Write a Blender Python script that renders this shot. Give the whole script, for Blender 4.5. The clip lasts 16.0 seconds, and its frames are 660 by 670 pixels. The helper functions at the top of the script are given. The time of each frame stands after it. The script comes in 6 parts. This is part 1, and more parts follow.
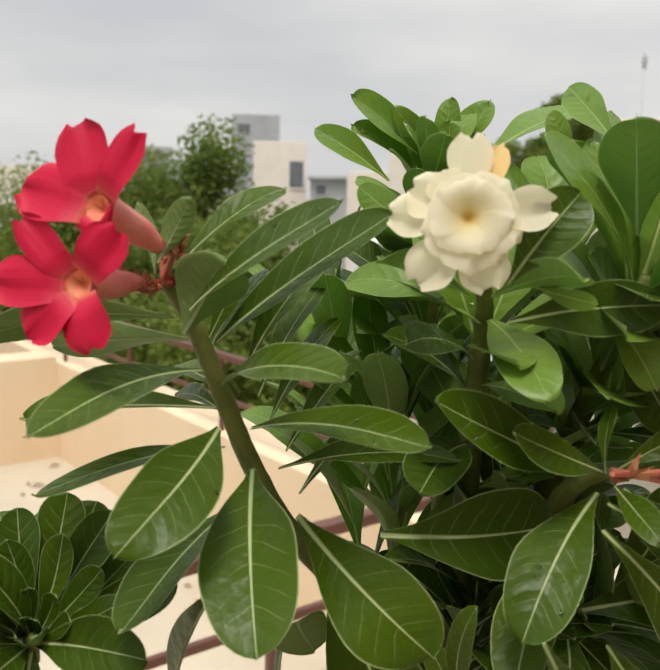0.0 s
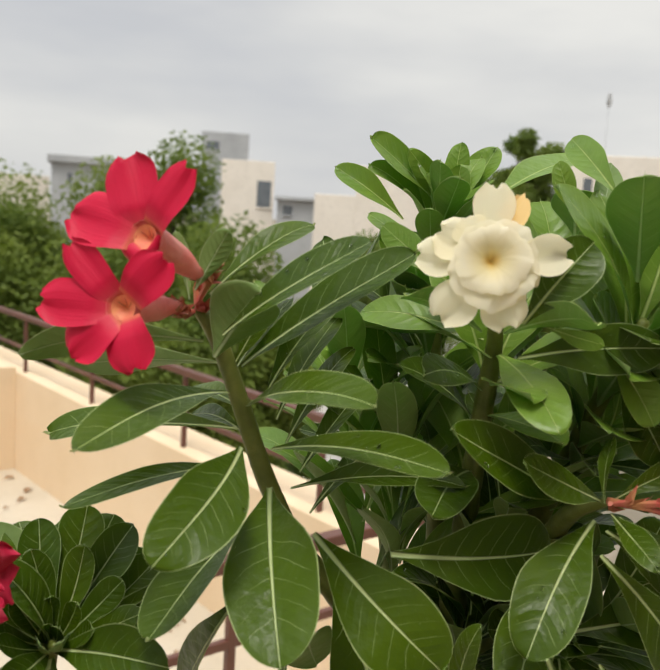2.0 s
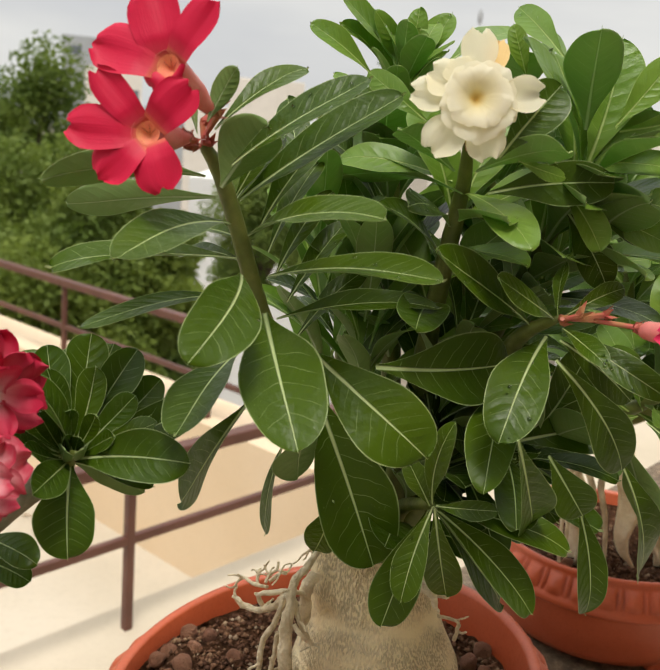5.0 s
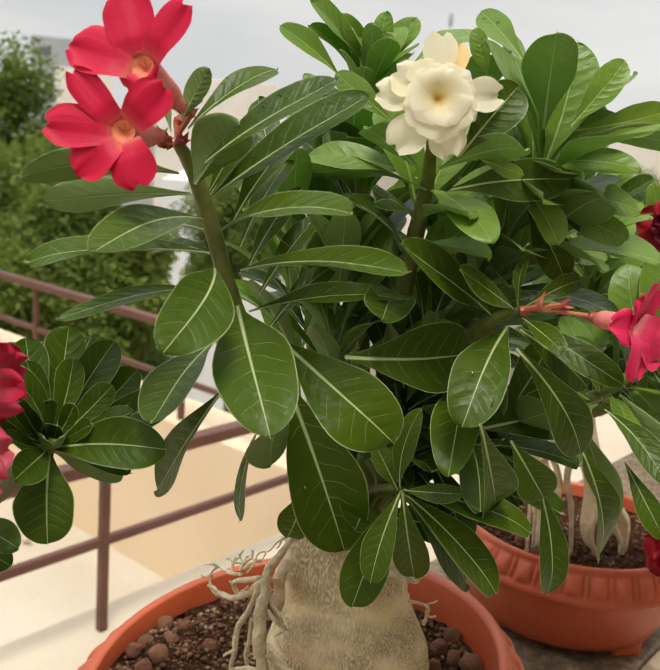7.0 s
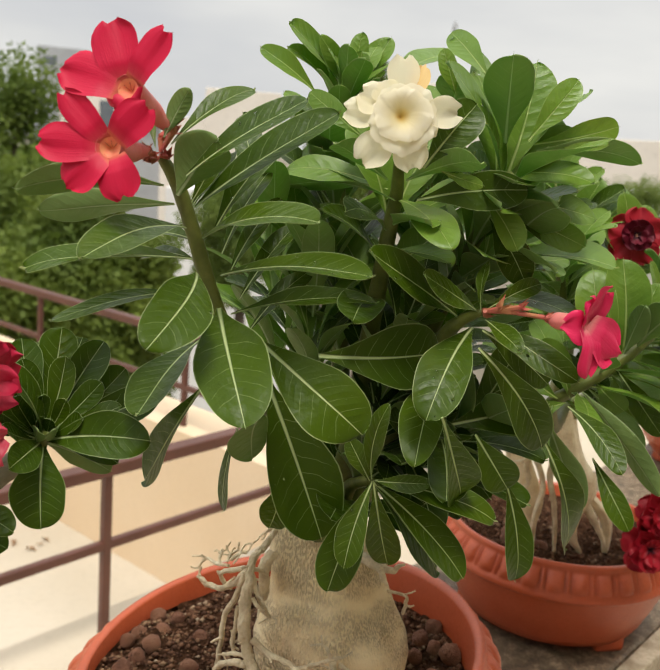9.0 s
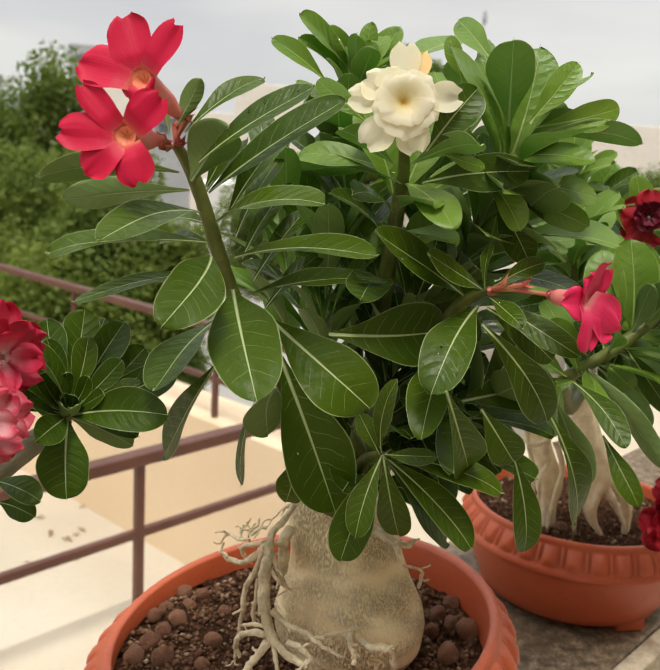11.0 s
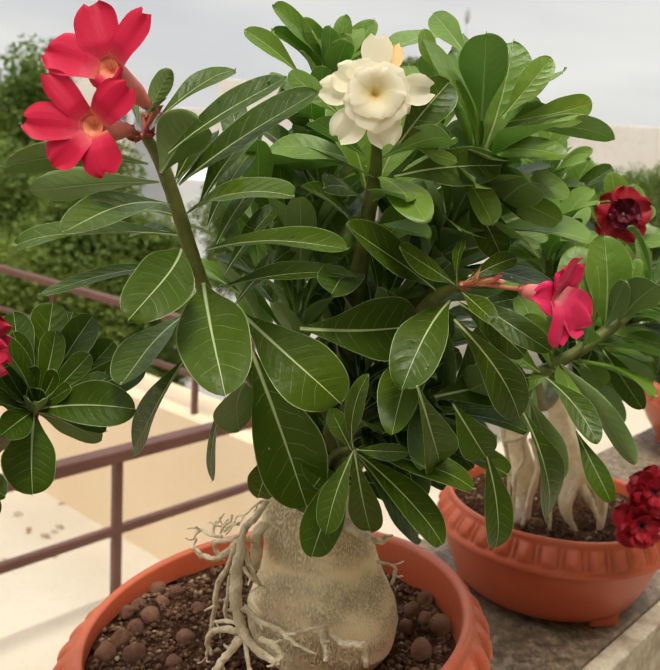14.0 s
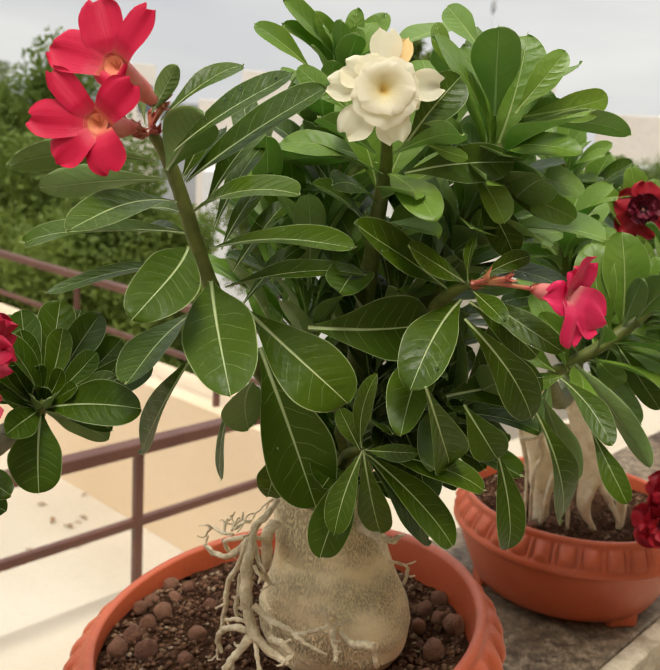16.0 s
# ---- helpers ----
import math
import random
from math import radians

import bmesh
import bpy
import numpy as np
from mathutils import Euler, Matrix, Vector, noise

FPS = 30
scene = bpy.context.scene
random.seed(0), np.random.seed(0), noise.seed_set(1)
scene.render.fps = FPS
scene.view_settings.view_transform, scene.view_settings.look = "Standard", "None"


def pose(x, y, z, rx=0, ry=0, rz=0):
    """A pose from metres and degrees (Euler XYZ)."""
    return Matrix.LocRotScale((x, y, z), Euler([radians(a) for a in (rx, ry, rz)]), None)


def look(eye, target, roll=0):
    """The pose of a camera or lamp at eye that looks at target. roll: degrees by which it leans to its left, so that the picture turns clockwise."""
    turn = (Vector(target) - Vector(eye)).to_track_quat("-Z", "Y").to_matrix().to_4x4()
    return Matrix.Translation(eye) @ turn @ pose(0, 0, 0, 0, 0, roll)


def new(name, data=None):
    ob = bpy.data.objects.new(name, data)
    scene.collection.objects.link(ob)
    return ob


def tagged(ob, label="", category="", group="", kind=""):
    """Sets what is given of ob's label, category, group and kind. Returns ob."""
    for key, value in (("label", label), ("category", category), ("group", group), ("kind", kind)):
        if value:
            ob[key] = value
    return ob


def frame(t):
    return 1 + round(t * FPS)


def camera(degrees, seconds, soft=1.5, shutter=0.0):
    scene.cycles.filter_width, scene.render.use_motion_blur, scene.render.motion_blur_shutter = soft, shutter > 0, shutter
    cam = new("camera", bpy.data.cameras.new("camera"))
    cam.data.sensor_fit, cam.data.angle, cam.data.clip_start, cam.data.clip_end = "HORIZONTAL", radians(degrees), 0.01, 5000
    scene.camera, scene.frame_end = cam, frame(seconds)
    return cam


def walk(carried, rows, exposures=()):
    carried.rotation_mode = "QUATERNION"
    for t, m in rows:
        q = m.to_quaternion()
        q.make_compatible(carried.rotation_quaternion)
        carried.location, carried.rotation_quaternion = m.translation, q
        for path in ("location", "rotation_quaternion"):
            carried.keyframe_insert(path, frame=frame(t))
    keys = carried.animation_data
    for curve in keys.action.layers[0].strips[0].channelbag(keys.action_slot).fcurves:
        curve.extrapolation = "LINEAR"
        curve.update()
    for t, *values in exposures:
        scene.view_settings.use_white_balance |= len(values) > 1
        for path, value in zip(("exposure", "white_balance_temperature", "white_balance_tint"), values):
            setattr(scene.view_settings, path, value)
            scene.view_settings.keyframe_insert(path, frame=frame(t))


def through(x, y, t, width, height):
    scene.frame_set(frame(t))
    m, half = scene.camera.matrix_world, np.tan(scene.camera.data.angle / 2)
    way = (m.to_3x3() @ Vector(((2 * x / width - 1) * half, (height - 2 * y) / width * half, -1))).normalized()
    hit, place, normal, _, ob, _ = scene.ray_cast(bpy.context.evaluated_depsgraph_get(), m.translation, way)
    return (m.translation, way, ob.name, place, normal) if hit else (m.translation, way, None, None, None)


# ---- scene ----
cam = camera(41.70, 16.0)
cam.data.dof.use_dof, cam.data.dof.focus_distance, cam.data.dof.aperture_fstop = True, 0.66, 14.0
PATH = [
    (0, (0.0000, 0.0000, 1.4500), (0.0044, 1.9754, 1.1372), 0.81),
    (0.5, (-0.0016, -0.0006, 1.4518), (-0.0740, 1.9689, 1.1112), 2.17),
    (1, (-0.0102, -0.0091, 1.4578), (-0.0349, 1.9641, 1.1328), 2.32),
    (1.5, (-0.0200, -0.0202, 1.4606), (0.0076, 1.9616, 1.1927), 3.18),
    (2, (-0.0350, -0.0270, 1.4572), (0.0577, 1.9537, 1.1960), 3.43),
    (2.5, (-0.0601, -0.0380, 1.4496), (0.1057, 1.9345, 1.1633), 2.66),
    (3, (-0.0828, -0.0482, 1.4411), (0.1316, 1.9108, 1.0999), 2.50),
    (3.5, (-0.0957, -0.0611, 1.4365), (0.1980, 1.8826, 1.0676), 1.91),
    (4, (-0.1029, -0.0708, 1.4264), (0.2286, 1.8617, 1.0319), 3.12),
    (6.5, (-0.1148, -0.0996, 1.3993), (0.3246, 1.8011, 0.9585), 4.77),
    (7, (-0.1133, -0.1075, 1.4068), (0.3367, 1.7954, 0.9870), 4.57),
    (7.5, (-0.1131, -0.1190, 1.4085), (0.3455, 1.7846, 1.0007), 4.49),
    (8, (-0.1103, -0.1270, 1.4110), (0.3356, 1.7802, 1.0063), 4.76),
    (8.5, (-0.1038, -0.1389, 1.4115), (0.3326, 1.7730, 1.0189), 4.40),
    (9, (-0.1015, -0.1541, 1.4119), (0.3372, 1.7553, 1.0098), 4.44),
    (11.5, (-0.0891, -0.1872, 1.4072), (0.2655, 1.7352, 0.9842), 3.46),
    (12, (-0.0916, -0.1889, 1.4104), (0.2625, 1.7356, 0.9969), 3.61),
    (12.5, (-0.0915, -0.1897, 1.4104), (0.2856, 1.7301, 0.9957), 3.73),
    (13, (-0.0843, -0.1832, 1.4065), (0.3029, 1.7312, 0.9762), 3.62),
    (13.5, (-0.0824, -0.1805, 1.4067), (0.3188, 1.7288, 0.9668), 3.51),
    (14, (-0.0812, -0.1820, 1.4050), (0.3265, 1.7292, 0.9790), 3.94),
    (14.5, (-0.0805, -0.1794, 1.4085), (0.3015, 1.7355, 0.9757), 3.87),
    (15, (-0.0789, -0.1784, 1.4108), (0.2870, 1.7397, 0.9779), 4.07),
    (15.5, (-0.0726, -0.1783, 1.4086), (0.2821, 1.7409, 0.9716), 4.02),
    (16, (-0.0685, -0.1750, 1.4091), (0.2858, 1.7419, 0.9618), 3.82),
]
walk(cam, [(t, look(eye, target, roll)) for t, eye, target, roll in PATH], exposures=[(0.0, 0.20), (4.0, 0.20), (6.5, 0.26), (16.0, 0.26)])

# ---- light ----
SUN_TURN, SUN_UP = radians(192), radians(68)


def sky():
    w = bpy.data.worlds.new("sky")
    scene.world = w
    w.use_nodes = True
    nt = w.node_tree
    nt.nodes.clear()
    n, ln = nt.nodes.new, nt.links.new
    out, bg = n("ShaderNodeOutputWorld"), n("ShaderNodeBackground")
    nish = n("ShaderNodeTexSky")
    nish.sky_type, nish.sun_disc = "NISHITA", False
    nish.sun_elevation, nish.sun_rotation = SUN_UP, SUN_TURN
    nish.air_density, nish.dust_density = 1.0, 3.0
    tc, mp = n("ShaderNodeTexCoord"), n("ShaderNodeMapping")
    mp.inputs["Scale"].default_value = (1.1, 1.1, 4.2)
    mp.inputs["Location"].default_value = (0.3, 0.1, 0.35)
    no = n("ShaderNodeTexNoise")
    no.inputs["Scale"].default_value, no.inputs["Detail"].default_value = 2.3, 6.0
    no.inputs["Roughness"].default_value = 0.45
    ramp = n("ShaderNodeValToRGB")
    e = ramp.color_ramp.elements
    e[0].position, e[0].color = 0.30, (0.60, 0.61, 0.63, 1)
    e[1].position, e[1].color = 0.68, (0.85, 0.84, 0.80, 1)
    mid = e.new(0.48)
    mid.color = (0.71, 0.71, 0.70, 1)
    mix = n("ShaderNodeMix")
    mix.data_type, mix.blend_type = "RGBA", "MIX"
    mix.inputs[0].default_value = 0.93
    dim = n("ShaderNodeMix")
    dim.data_type, dim.blend_type = "RGBA", "MULTIPLY"
    dim.inputs[0].default_value = 1.0
    dim.inputs[7].default_value = (0.1, 0.1, 0.1, 1)
    ln(tc.outputs["Generated"], mp.inputs["Vector"])
    ln(mp.outputs["Vector"], no.inputs["Vector"])
    ln(no.outputs["Fac"], ramp.inputs["Fac"])
    ln(nish.outputs["Color"], dim.inputs[6])
    ln(dim.outputs[2], mix.inputs[6])
    ln(ramp.outputs["Color"], mix.inputs[7])
    ln(mix.outputs[2], bg.inputs["Color"])
    # an even cloud cover is brightest overhead
    up, rise = n("ShaderNodeSeparateXYZ"), n("ShaderNodeMapRange")
    ln(tc.outputs["Generated"], up.inputs[0])
    ln(up.outputs[2], rise.inputs[0])
    rise.inputs[1].default_value, rise.inputs[2].default_value = 0.25, 1.0
    rise.inputs[3].default_value, rise.inputs[4].default_value = 0.88, 1.9
    ln(rise.outputs[0], bg.inputs["Strength"])
    ln(bg.outputs["Background"], out.inputs["Surface"])


sky()
sun = new("sun", bpy.data.lights.new("sun", "SUN"))
sun.data.energy, sun.data.angle, sun.data.color = 2.1, radians(18), (1.0, 0.95, 0.86)
sun.matrix_world = look((0, 0, 8), Vector((0, 0, 8)) - Vector((math.sin(SUN_TURN) * math.cos(SUN_UP), math.cos(SUN_TURN) * math.cos(SUN_UP), math.sin(SUN_UP))))


# ---- materials ----
class Nodes:
    """A short hand for node materials."""

    def __init__(self, name):
        self.mat = bpy.data.materials.new(name)
        self.mat.use_nodes = True
        self.nt = self.mat.node_tree
        self.nt.nodes.clear()
        self.out = self.nt.nodes.new("ShaderNodeOutputMaterial")
        self.bsdf = self.nt.nodes.new("ShaderNodeBsdfPrincipled")
        self.link(self.bsdf.outputs[0], self.out.inputs[0])

    def link(self, a, b):
        self.nt.links.new(a, b)

    def add(self, kind):
        return self.nt.nodes.new("ShaderNode" + kind)

    def put(self, socket, value):
        if isinstance(value, bpy.types.NodeSocket):
            self.link(value, socket)
        else:
            socket.default_value = value

    def math(self, op, a, b=0.0, c=None, clamp=False):
        m = self.add("Math")
        m.operation, m.use_clamp = op, clamp
        self.put(m.inputs[0], a), self.put(m.inputs[1], b)
        if c is not None:
            self.put(m.inputs[2], c)
        return m.outputs[0]

    def coords(self, kind="Object", scale=(1, 1, 1)):
        tc, mp = self.add("TexCoord"), self.add("Mapping")
        mp.inputs["Scale"].default_value = scale
        self.link(tc.outputs[kind], mp.inputs["Vector"])
        return mp.outputs["Vector"]

    def noise(self, vec, scale, detail=4.0, rough=0.55):
        t = self.add("TexNoise")
        self.link(vec, t.inputs["Vector"])
        t.inputs["Scale"].default_value, t.inputs["Detail"].default_value, t.inputs["Roughness"].default_value = scale, detail, rough
        return t.outputs["Fac"]

    def voronoi(self, vec, scale, feature="F1"):
        t = self.add("TexVoronoi")
        t.feature = feature
        self.link(vec, t.inputs["Vector"])
        t.inputs["Scale"].default_value = scale
        return t.outputs["Distance"]

    def ramp(self, fac, stops):
        r = self.add("ValToRGB")
        self.put(r.inputs[0], fac)
        e = r.color_ramp.elements
        e[0].position, e[0].color = stops[0][0], (*stops[0][1], 1)
        e[1].position, e[1].color = stops[-1][0], (*stops[-1][1], 1)
        for p, c in stops[1:-1]:
            e.new(p).color = (*c, 1)
        return r.outputs[0]

    def mix(self, fac, a, b, kind="MIX"):
        m = self.add("Mix")
        m.data_type, m.blend_type = "RGBA", kind
        self.put(m.inputs[0], fac)
        for s, v in ((m.inputs[6], a), (m.inputs[7], b)):
            self.put(s, v if isinstance(v, bpy.types.NodeSocket) else (*v, 1))
        return m.outputs[2]

    def step(self, value, lo, hi):
        r = self.add("MapRange")
        r.interpolation_type = "SMOOTHSTEP"
        self.put(r.inputs[0], value)
        r.inputs[1].default_value, r.inputs[2].default_value = lo, hi
        return r.outputs[0]

    def random(self):
        return self.add("ObjectInfo").outputs["Random"]

    def bump(self, height, strength, distance):
        b = self.add("Bump")
        b.inputs["Strength"].default_value, b.inputs["Distance"].default_value = strength, distance
        self.link(height, b.inputs["Height"])
        self.link(b.outputs[0], self.bsdf.inputs["Normal"])

    def done(self, colour, rough=0.6, metal=0.0, spec=0.5, through=0.0, tint=None):
        self.put(self.bsdf.inputs["Base Color"], colour if isinstance(colour, bpy.types.NodeSocket) else (*colour, 1))
        self.put(self.bsdf.inputs["Roughness"], rough)
        self.bsdf.inputs["Metallic"].default_value = metal
        self.put(self.bsdf.inputs["Specular IOR Level"], spec)
        if through:
            t, m = self.add("BsdfTranslucent"), self.add("MixShader")
            c = tint if tint is not None else colour
            self.put(t.inputs[0], c if isinstance(c, bpy.types.NodeSocket) else (*c, 1))
            m.inputs[0].default_value = through
            self.link(self.bsdf.outputs[0], m.inputs[1])
            self.link(t.outputs[0], m.inputs[2])
            self.link(m.outputs[0], self.out.inputs[0])
        return self.mat


def leaf_material(name, deep, fresh, vein, rough, through, spec, vein_amount=1.0, clear=0.0):
    n = Nodes(name)
    uv, shape = n.add("UVMap"), n.add("UVMap")
    uv.uv_map, shape.uv_map = "UVMap", "Shape"
    sep, sep2 = n.add("SeparateXYZ"), n.add("SeparateXYZ")
    n.link(uv.outputs[0], sep.inputs[0])
    n.link(shape.outputs[0], sep2.inputs[0])
    off = n.math("ABSOLUTE", n.math("SUBTRACT", sep.outputs[0], 0.5))
    out = n.math("ABSOLUTE", n.math("SUBTRACT", sep2.outputs[0], 0.5))
    v = sep.outputs[1]
    obj = n.coords("Object")
    blot = n.noise(obj, 38, 4)
    fine = n.noise(obj, 420, 3)
    wob = n.math("MULTIPLY", n.math("SUBTRACT", n.noise(obj, 55, 2), 0.5), 0.55)
    # midrib, side veins and the pale margin, whose colour includes light caught on the edge
    rib = n.step(n.math("DIVIDE", out, n.math("SUBTRACT", 1.20, v)), 0.036, 0.013)
    run = n.math("ADD", n.math("SUBTRACT", n.math("MULTIPLY", v, 9.5), n.math("ADD", n.math("MULTIPLY", out, 2.0), n.math("MULTIPLY", n.math("MULTIPLY", out, out), 3.0))), wob)
    saw = n.math("ABSOLUTE", n.math("SUBTRACT", n.math("FRACT", n.math("ADD", run, 20.0)), 0.5))
    side = n.math("MULTIPLY", n.step(saw, 0.040, 0.004), n.math("MULTIPLY", n.step(off, 0.46, 0.30), n.step(v, 0.95, 0.85)))
    side = n.math("MULTIPLY", side, n.step(n.noise(obj, 30, 2), 0.30, 0.60))
    edge = n.math("MULTIPLY", n.step(off, 0.478, 0.498), 0.60)
    lines = n.math("MAXIMUM", n.math("MULTIPLY", rib, 0.92 * vein_amount), n.math("MAXIMUM", n.math("MULTIPLY", side, 0.27 * vein_amount), edge))
    body = n.mix(blot, deep, fresh)
    body = n.mix(n.math("MULTIPLY", n.random(), 0.55), body, fresh)
    body = n.mix(n.math("MULTIPLY", n.step(n.noise(obj, 16, 3), 0.52, 0.75), 0.30), body, tuple(x * y for x, y in zip(fresh, (1.5, 1.25, 1.0))))
    body = n.mix(n.math("MULTIPLY", n.step(fine, 0.64, 0.82), 0.14), body, vein)
    colour = n.mix(lines, body, vein)
    # soft quilting between the side veins
    quilt = n.math("MULTIPLY", n.math("MULTIPLY", saw, saw), n.step(off, 0.5, 0.2))
    height = n.math("ADD", n.math("SUBTRACT", n.math("MULTIPLY", blot, 0.5), n.math("MULTIPLY", rib, 0.5)), n.math("MULTIPLY", n.math("SUBTRACT", 0.25, quilt), -0.6))
    n.bump(n.math("ADD", height, n.math("MULTIPLY", n.noise(obj, 85, 3), 0.7)), 0.75, 0.0024)
    r = n.math("ADD", n.math("MULTIPLY", n.noise(obj, 70, 4), 0.26), rough - 0.12)
    n.done(colour, r, spec=spec, through=through, tint=n.mix(0.5, colour, (0.16, 0.36, 0.06)))
    if clear:
        # the upper skin lets some light pass on to the pale underside
        t, m = n.add("BsdfTransparent"), n.add("MixShader")
        t.inputs[0].default_value = (0.40, 0.80, 0.14, 1)
        m.inputs[0].default_value = clear
        n.link(n.out.inputs[0].links[0].from_socket, m.inputs[1])
        n.link(t.outputs[0], m.inputs[2])
        n.link(m.outputs[0], n.out.inputs[0])
    return n.mat


def simple(name, a, b, scale, rough, bump=0.0, dist=0.002, through=0.0, spec=0.5, coord="Object", fine=8.0, grain=0.35):
    n = Nodes(name)
    vec = n.coords(coord)
    big, small = n.noise(vec, scale, 4), n.noise(vec, scale * fine, 4)
    col = n.mix(n.step(big, 0.3, 0.7), a, b)
    col = n.mix(n.math("MULTIPLY", n.step(small, 0.45, 0.75), grain), col, tuple(x * 0.75 for x in a))
    if bump:
        n.bump(n.math("ADD", small, n.math("MULTIPLY", big, 0.6)), bump, dist)
    return n.done(col, n.math("ADD", n.math("MULTIPLY", small, 0.2), rough - 0.1), through=through, spec=spec)


LEAF = leaf_material("leaf_top", (0.024, 0.050, 0.0010), (0.064, 0.108, 0.0026), (0.53, 0.61, 0.29), 0.36, 0.0, 0.21, clear=0.14)
# the next two also put shade and brightness into the leaf colour
LEAF_DEEP_SHADED = leaf_material("leaf_top_deep_shaded", (0.020, 0.046, 0.0016), (0.055, 0.097, 0.0045), (0.47, 0.56, 0.27), 0.34, 0.0, 0.20, clear=0.10)
LEAF_YOUNG_LIT = leaf_material("leaf_top_young_lit", (0.092, 0.182, 0.014), (0.195, 0.305, 0.034), (0.48, 0.56, 0.20), 0.38, 0.0, 0.50, clear=0.32)
UNDER = leaf_material("leaf_under", (0.195, 0.310, 0.085), (0.275, 0.395, 0.130), (0.58, 0.68, 0.40), 0.44, 0.42, 0.42, 1.0)
STEM = simple("green_stem", (0.078, 0.102, 0.012), (0.160, 0.182, 0.034), 60, 0.5, 0.4, 0.0008)
STEM_GREY = simple("grey_green_bark", (0.20, 0.19, 0.12), (0.30, 0.27, 0.19), 50, 0.7, 0.6, 0.0015)


def bark():
    n = Nodes("caudex_bark")
    obj = n.coords("Object")
    worm = n.coords("Object", (1, 1, 0.33))
    # winding ridges of a stretched noise, strongest in loose patches
    ridge = n.step(n.noise(worm, 660, 0.5, 0.4), 0.36, 0.62)
    fine, big = n.noise(obj, 480, 4, 0.6), n.noise(obj, 16, 4)
    patch = n.step(n.noise(n.coords("Object", (0.6, 0.6, 1.8)), 17, 3), 0.40, 0.60)
    amount = n.math("ADD", n.math("MULTIPLY", patch, 0.90), 0.06)
    cut = n.math("MULTIPLY", n.math("SUBTRACT", 1.0, ridge), amount)
    col = n.mix(n.step(big, 0.3, 0.7), (0.88, 0.690, 0.390), (0.96, 0.815, 0.510))
    # highlights on the ridges and shade in the grooves, put into the colour
    col = n.mix(n.math("MULTIPLY", n.math("MULTIPLY", ridge, patch), 0.50), col, (0.97, 0.84, 0.54))
    col = n.mix(n.math("MULTIPLY", cut, 0.40), col, (0.190, 0.120, 0.050))
    col = n.mix(n.math("MULTIPLY", n.step(n.noise(n.coords("Object", (1, 1, 0.6)), 26, 4), 0.56, 0.78), 0.30), col, (0.27, 0.195, 0.090))
    n.bump(n.math("ADD", n.math("ADD", n.math("MULTIPLY", fine, 0.22), n.math("MULTIPLY", big, 0.5)), n.math("MULTIPLY", ridge, amount)), 1.0, 0.0032)
    return n.done(col, 0.60, spec=0.35)


BARK = bark()
BARK_PALE = simple("pale_caudex_bark", (0.78, 0.64, 0.39), (0.96, 0.85, 0.60), 55, 0.65, 0.7, 0.004, grain=0.22, fine=5)
ROOT = simple("root_bark", (0.56, 0.450, 0.275), (0.90, 0.780, 0.540), 60, 0.68, 1.0, 0.003, fine=6)
POT = simple("terracotta_plastic", (0.43, 0.076, 0.024), (0.50, 0.106, 0.043), 9, 0.40, 0.12, 0.001, spec=0.45, fine=30)
SOIL = simple("potting_soil", (0.034, 0.015, 0.007), (0.115, 0.052, 0.025), 160, 0.95, 1.0, 0.006, fine=5, spec=0.08)


def pebble_material():
    n = Nodes("clay_pebble")
    obj = n.coords("Object")
    col = n.mix(n.random(), (0.26, 0.108, 0.056), (0.54, 0.265, 0.150))
    col = n.mix(n.step(n.noise(obj, 1.6, 4), 0.35, 0.7), col, (0.44, 0.200, 0.112))
    pits = n.step(n.noise(obj, 5.5, 3), 0.62, 0.70)
    col = n.mix(n.math("MULTIPLY", pits, 0.8), col, (0.075, 0.034, 0.020))
    n.bump(n.math("SUBTRACT", n.noise(obj, 7, 4), pits), 0.8, 0.12)
    return n.done(col, 0.62, spec=0.35)


PEBBLE = pebble_material()


def grit_material():
    n = Nodes("soil_grit")
    geo = n.add("NewGeometry")
    col = n.ramp(geo.outputs["Random Per Island"], [(0.0, (0.040, 0.020, 0.012)), (0.35, (0.145, 0.066, 0.034)), (0.72, (0.25, 0.130, 0.070)), (0.94, (0.40, 0.27, 0.155)), (1.0, (0.60, 0.48, 0.33))])
    col = n.mix(n.noise(n.coords("Object"), 400, 3), col, (0.09, 0.044, 0.026))
    return n.done(col, 0.85, spec=0.15)


GRIT = grit_material()
RAIL = simple("brown_railing_paint", (0.095, 0.034, 0.022), (0.125, 0.047, 0.031), 7, 0.45, 0.1, 0.001)
WALL = simple("cream_plaster", (0.71, 0.545, 0.36), (0.75, 0.59, 0.41), 1.3, 0.85, 0.15, 0.003, fine=40, grain=0.14)
FLOOR = simple("pale_terrace_screed", (0.48, 0.42, 0.325), (0.56, 0.495, 0.395), 0.9, 0.8, 0.15, 0.003, fine=30, grain=0.16)
COPING = simple("pale_plaster_coping", (0.50, 0.425, 0.315), (0.565, 0.485, 0.37), 1.5, 0.85, 0.15, 0.003, fine=40, grain=0.14)

# colour of the added wall that stands out of view
UNSEEN_WALL = simple("unseen_wall_ochre", (0.58, 0.48, 0.36), (0.64, 0.54, 0.42), 1.1, 0.85, 0.15, 0.003, fine=40, grain=0.14)


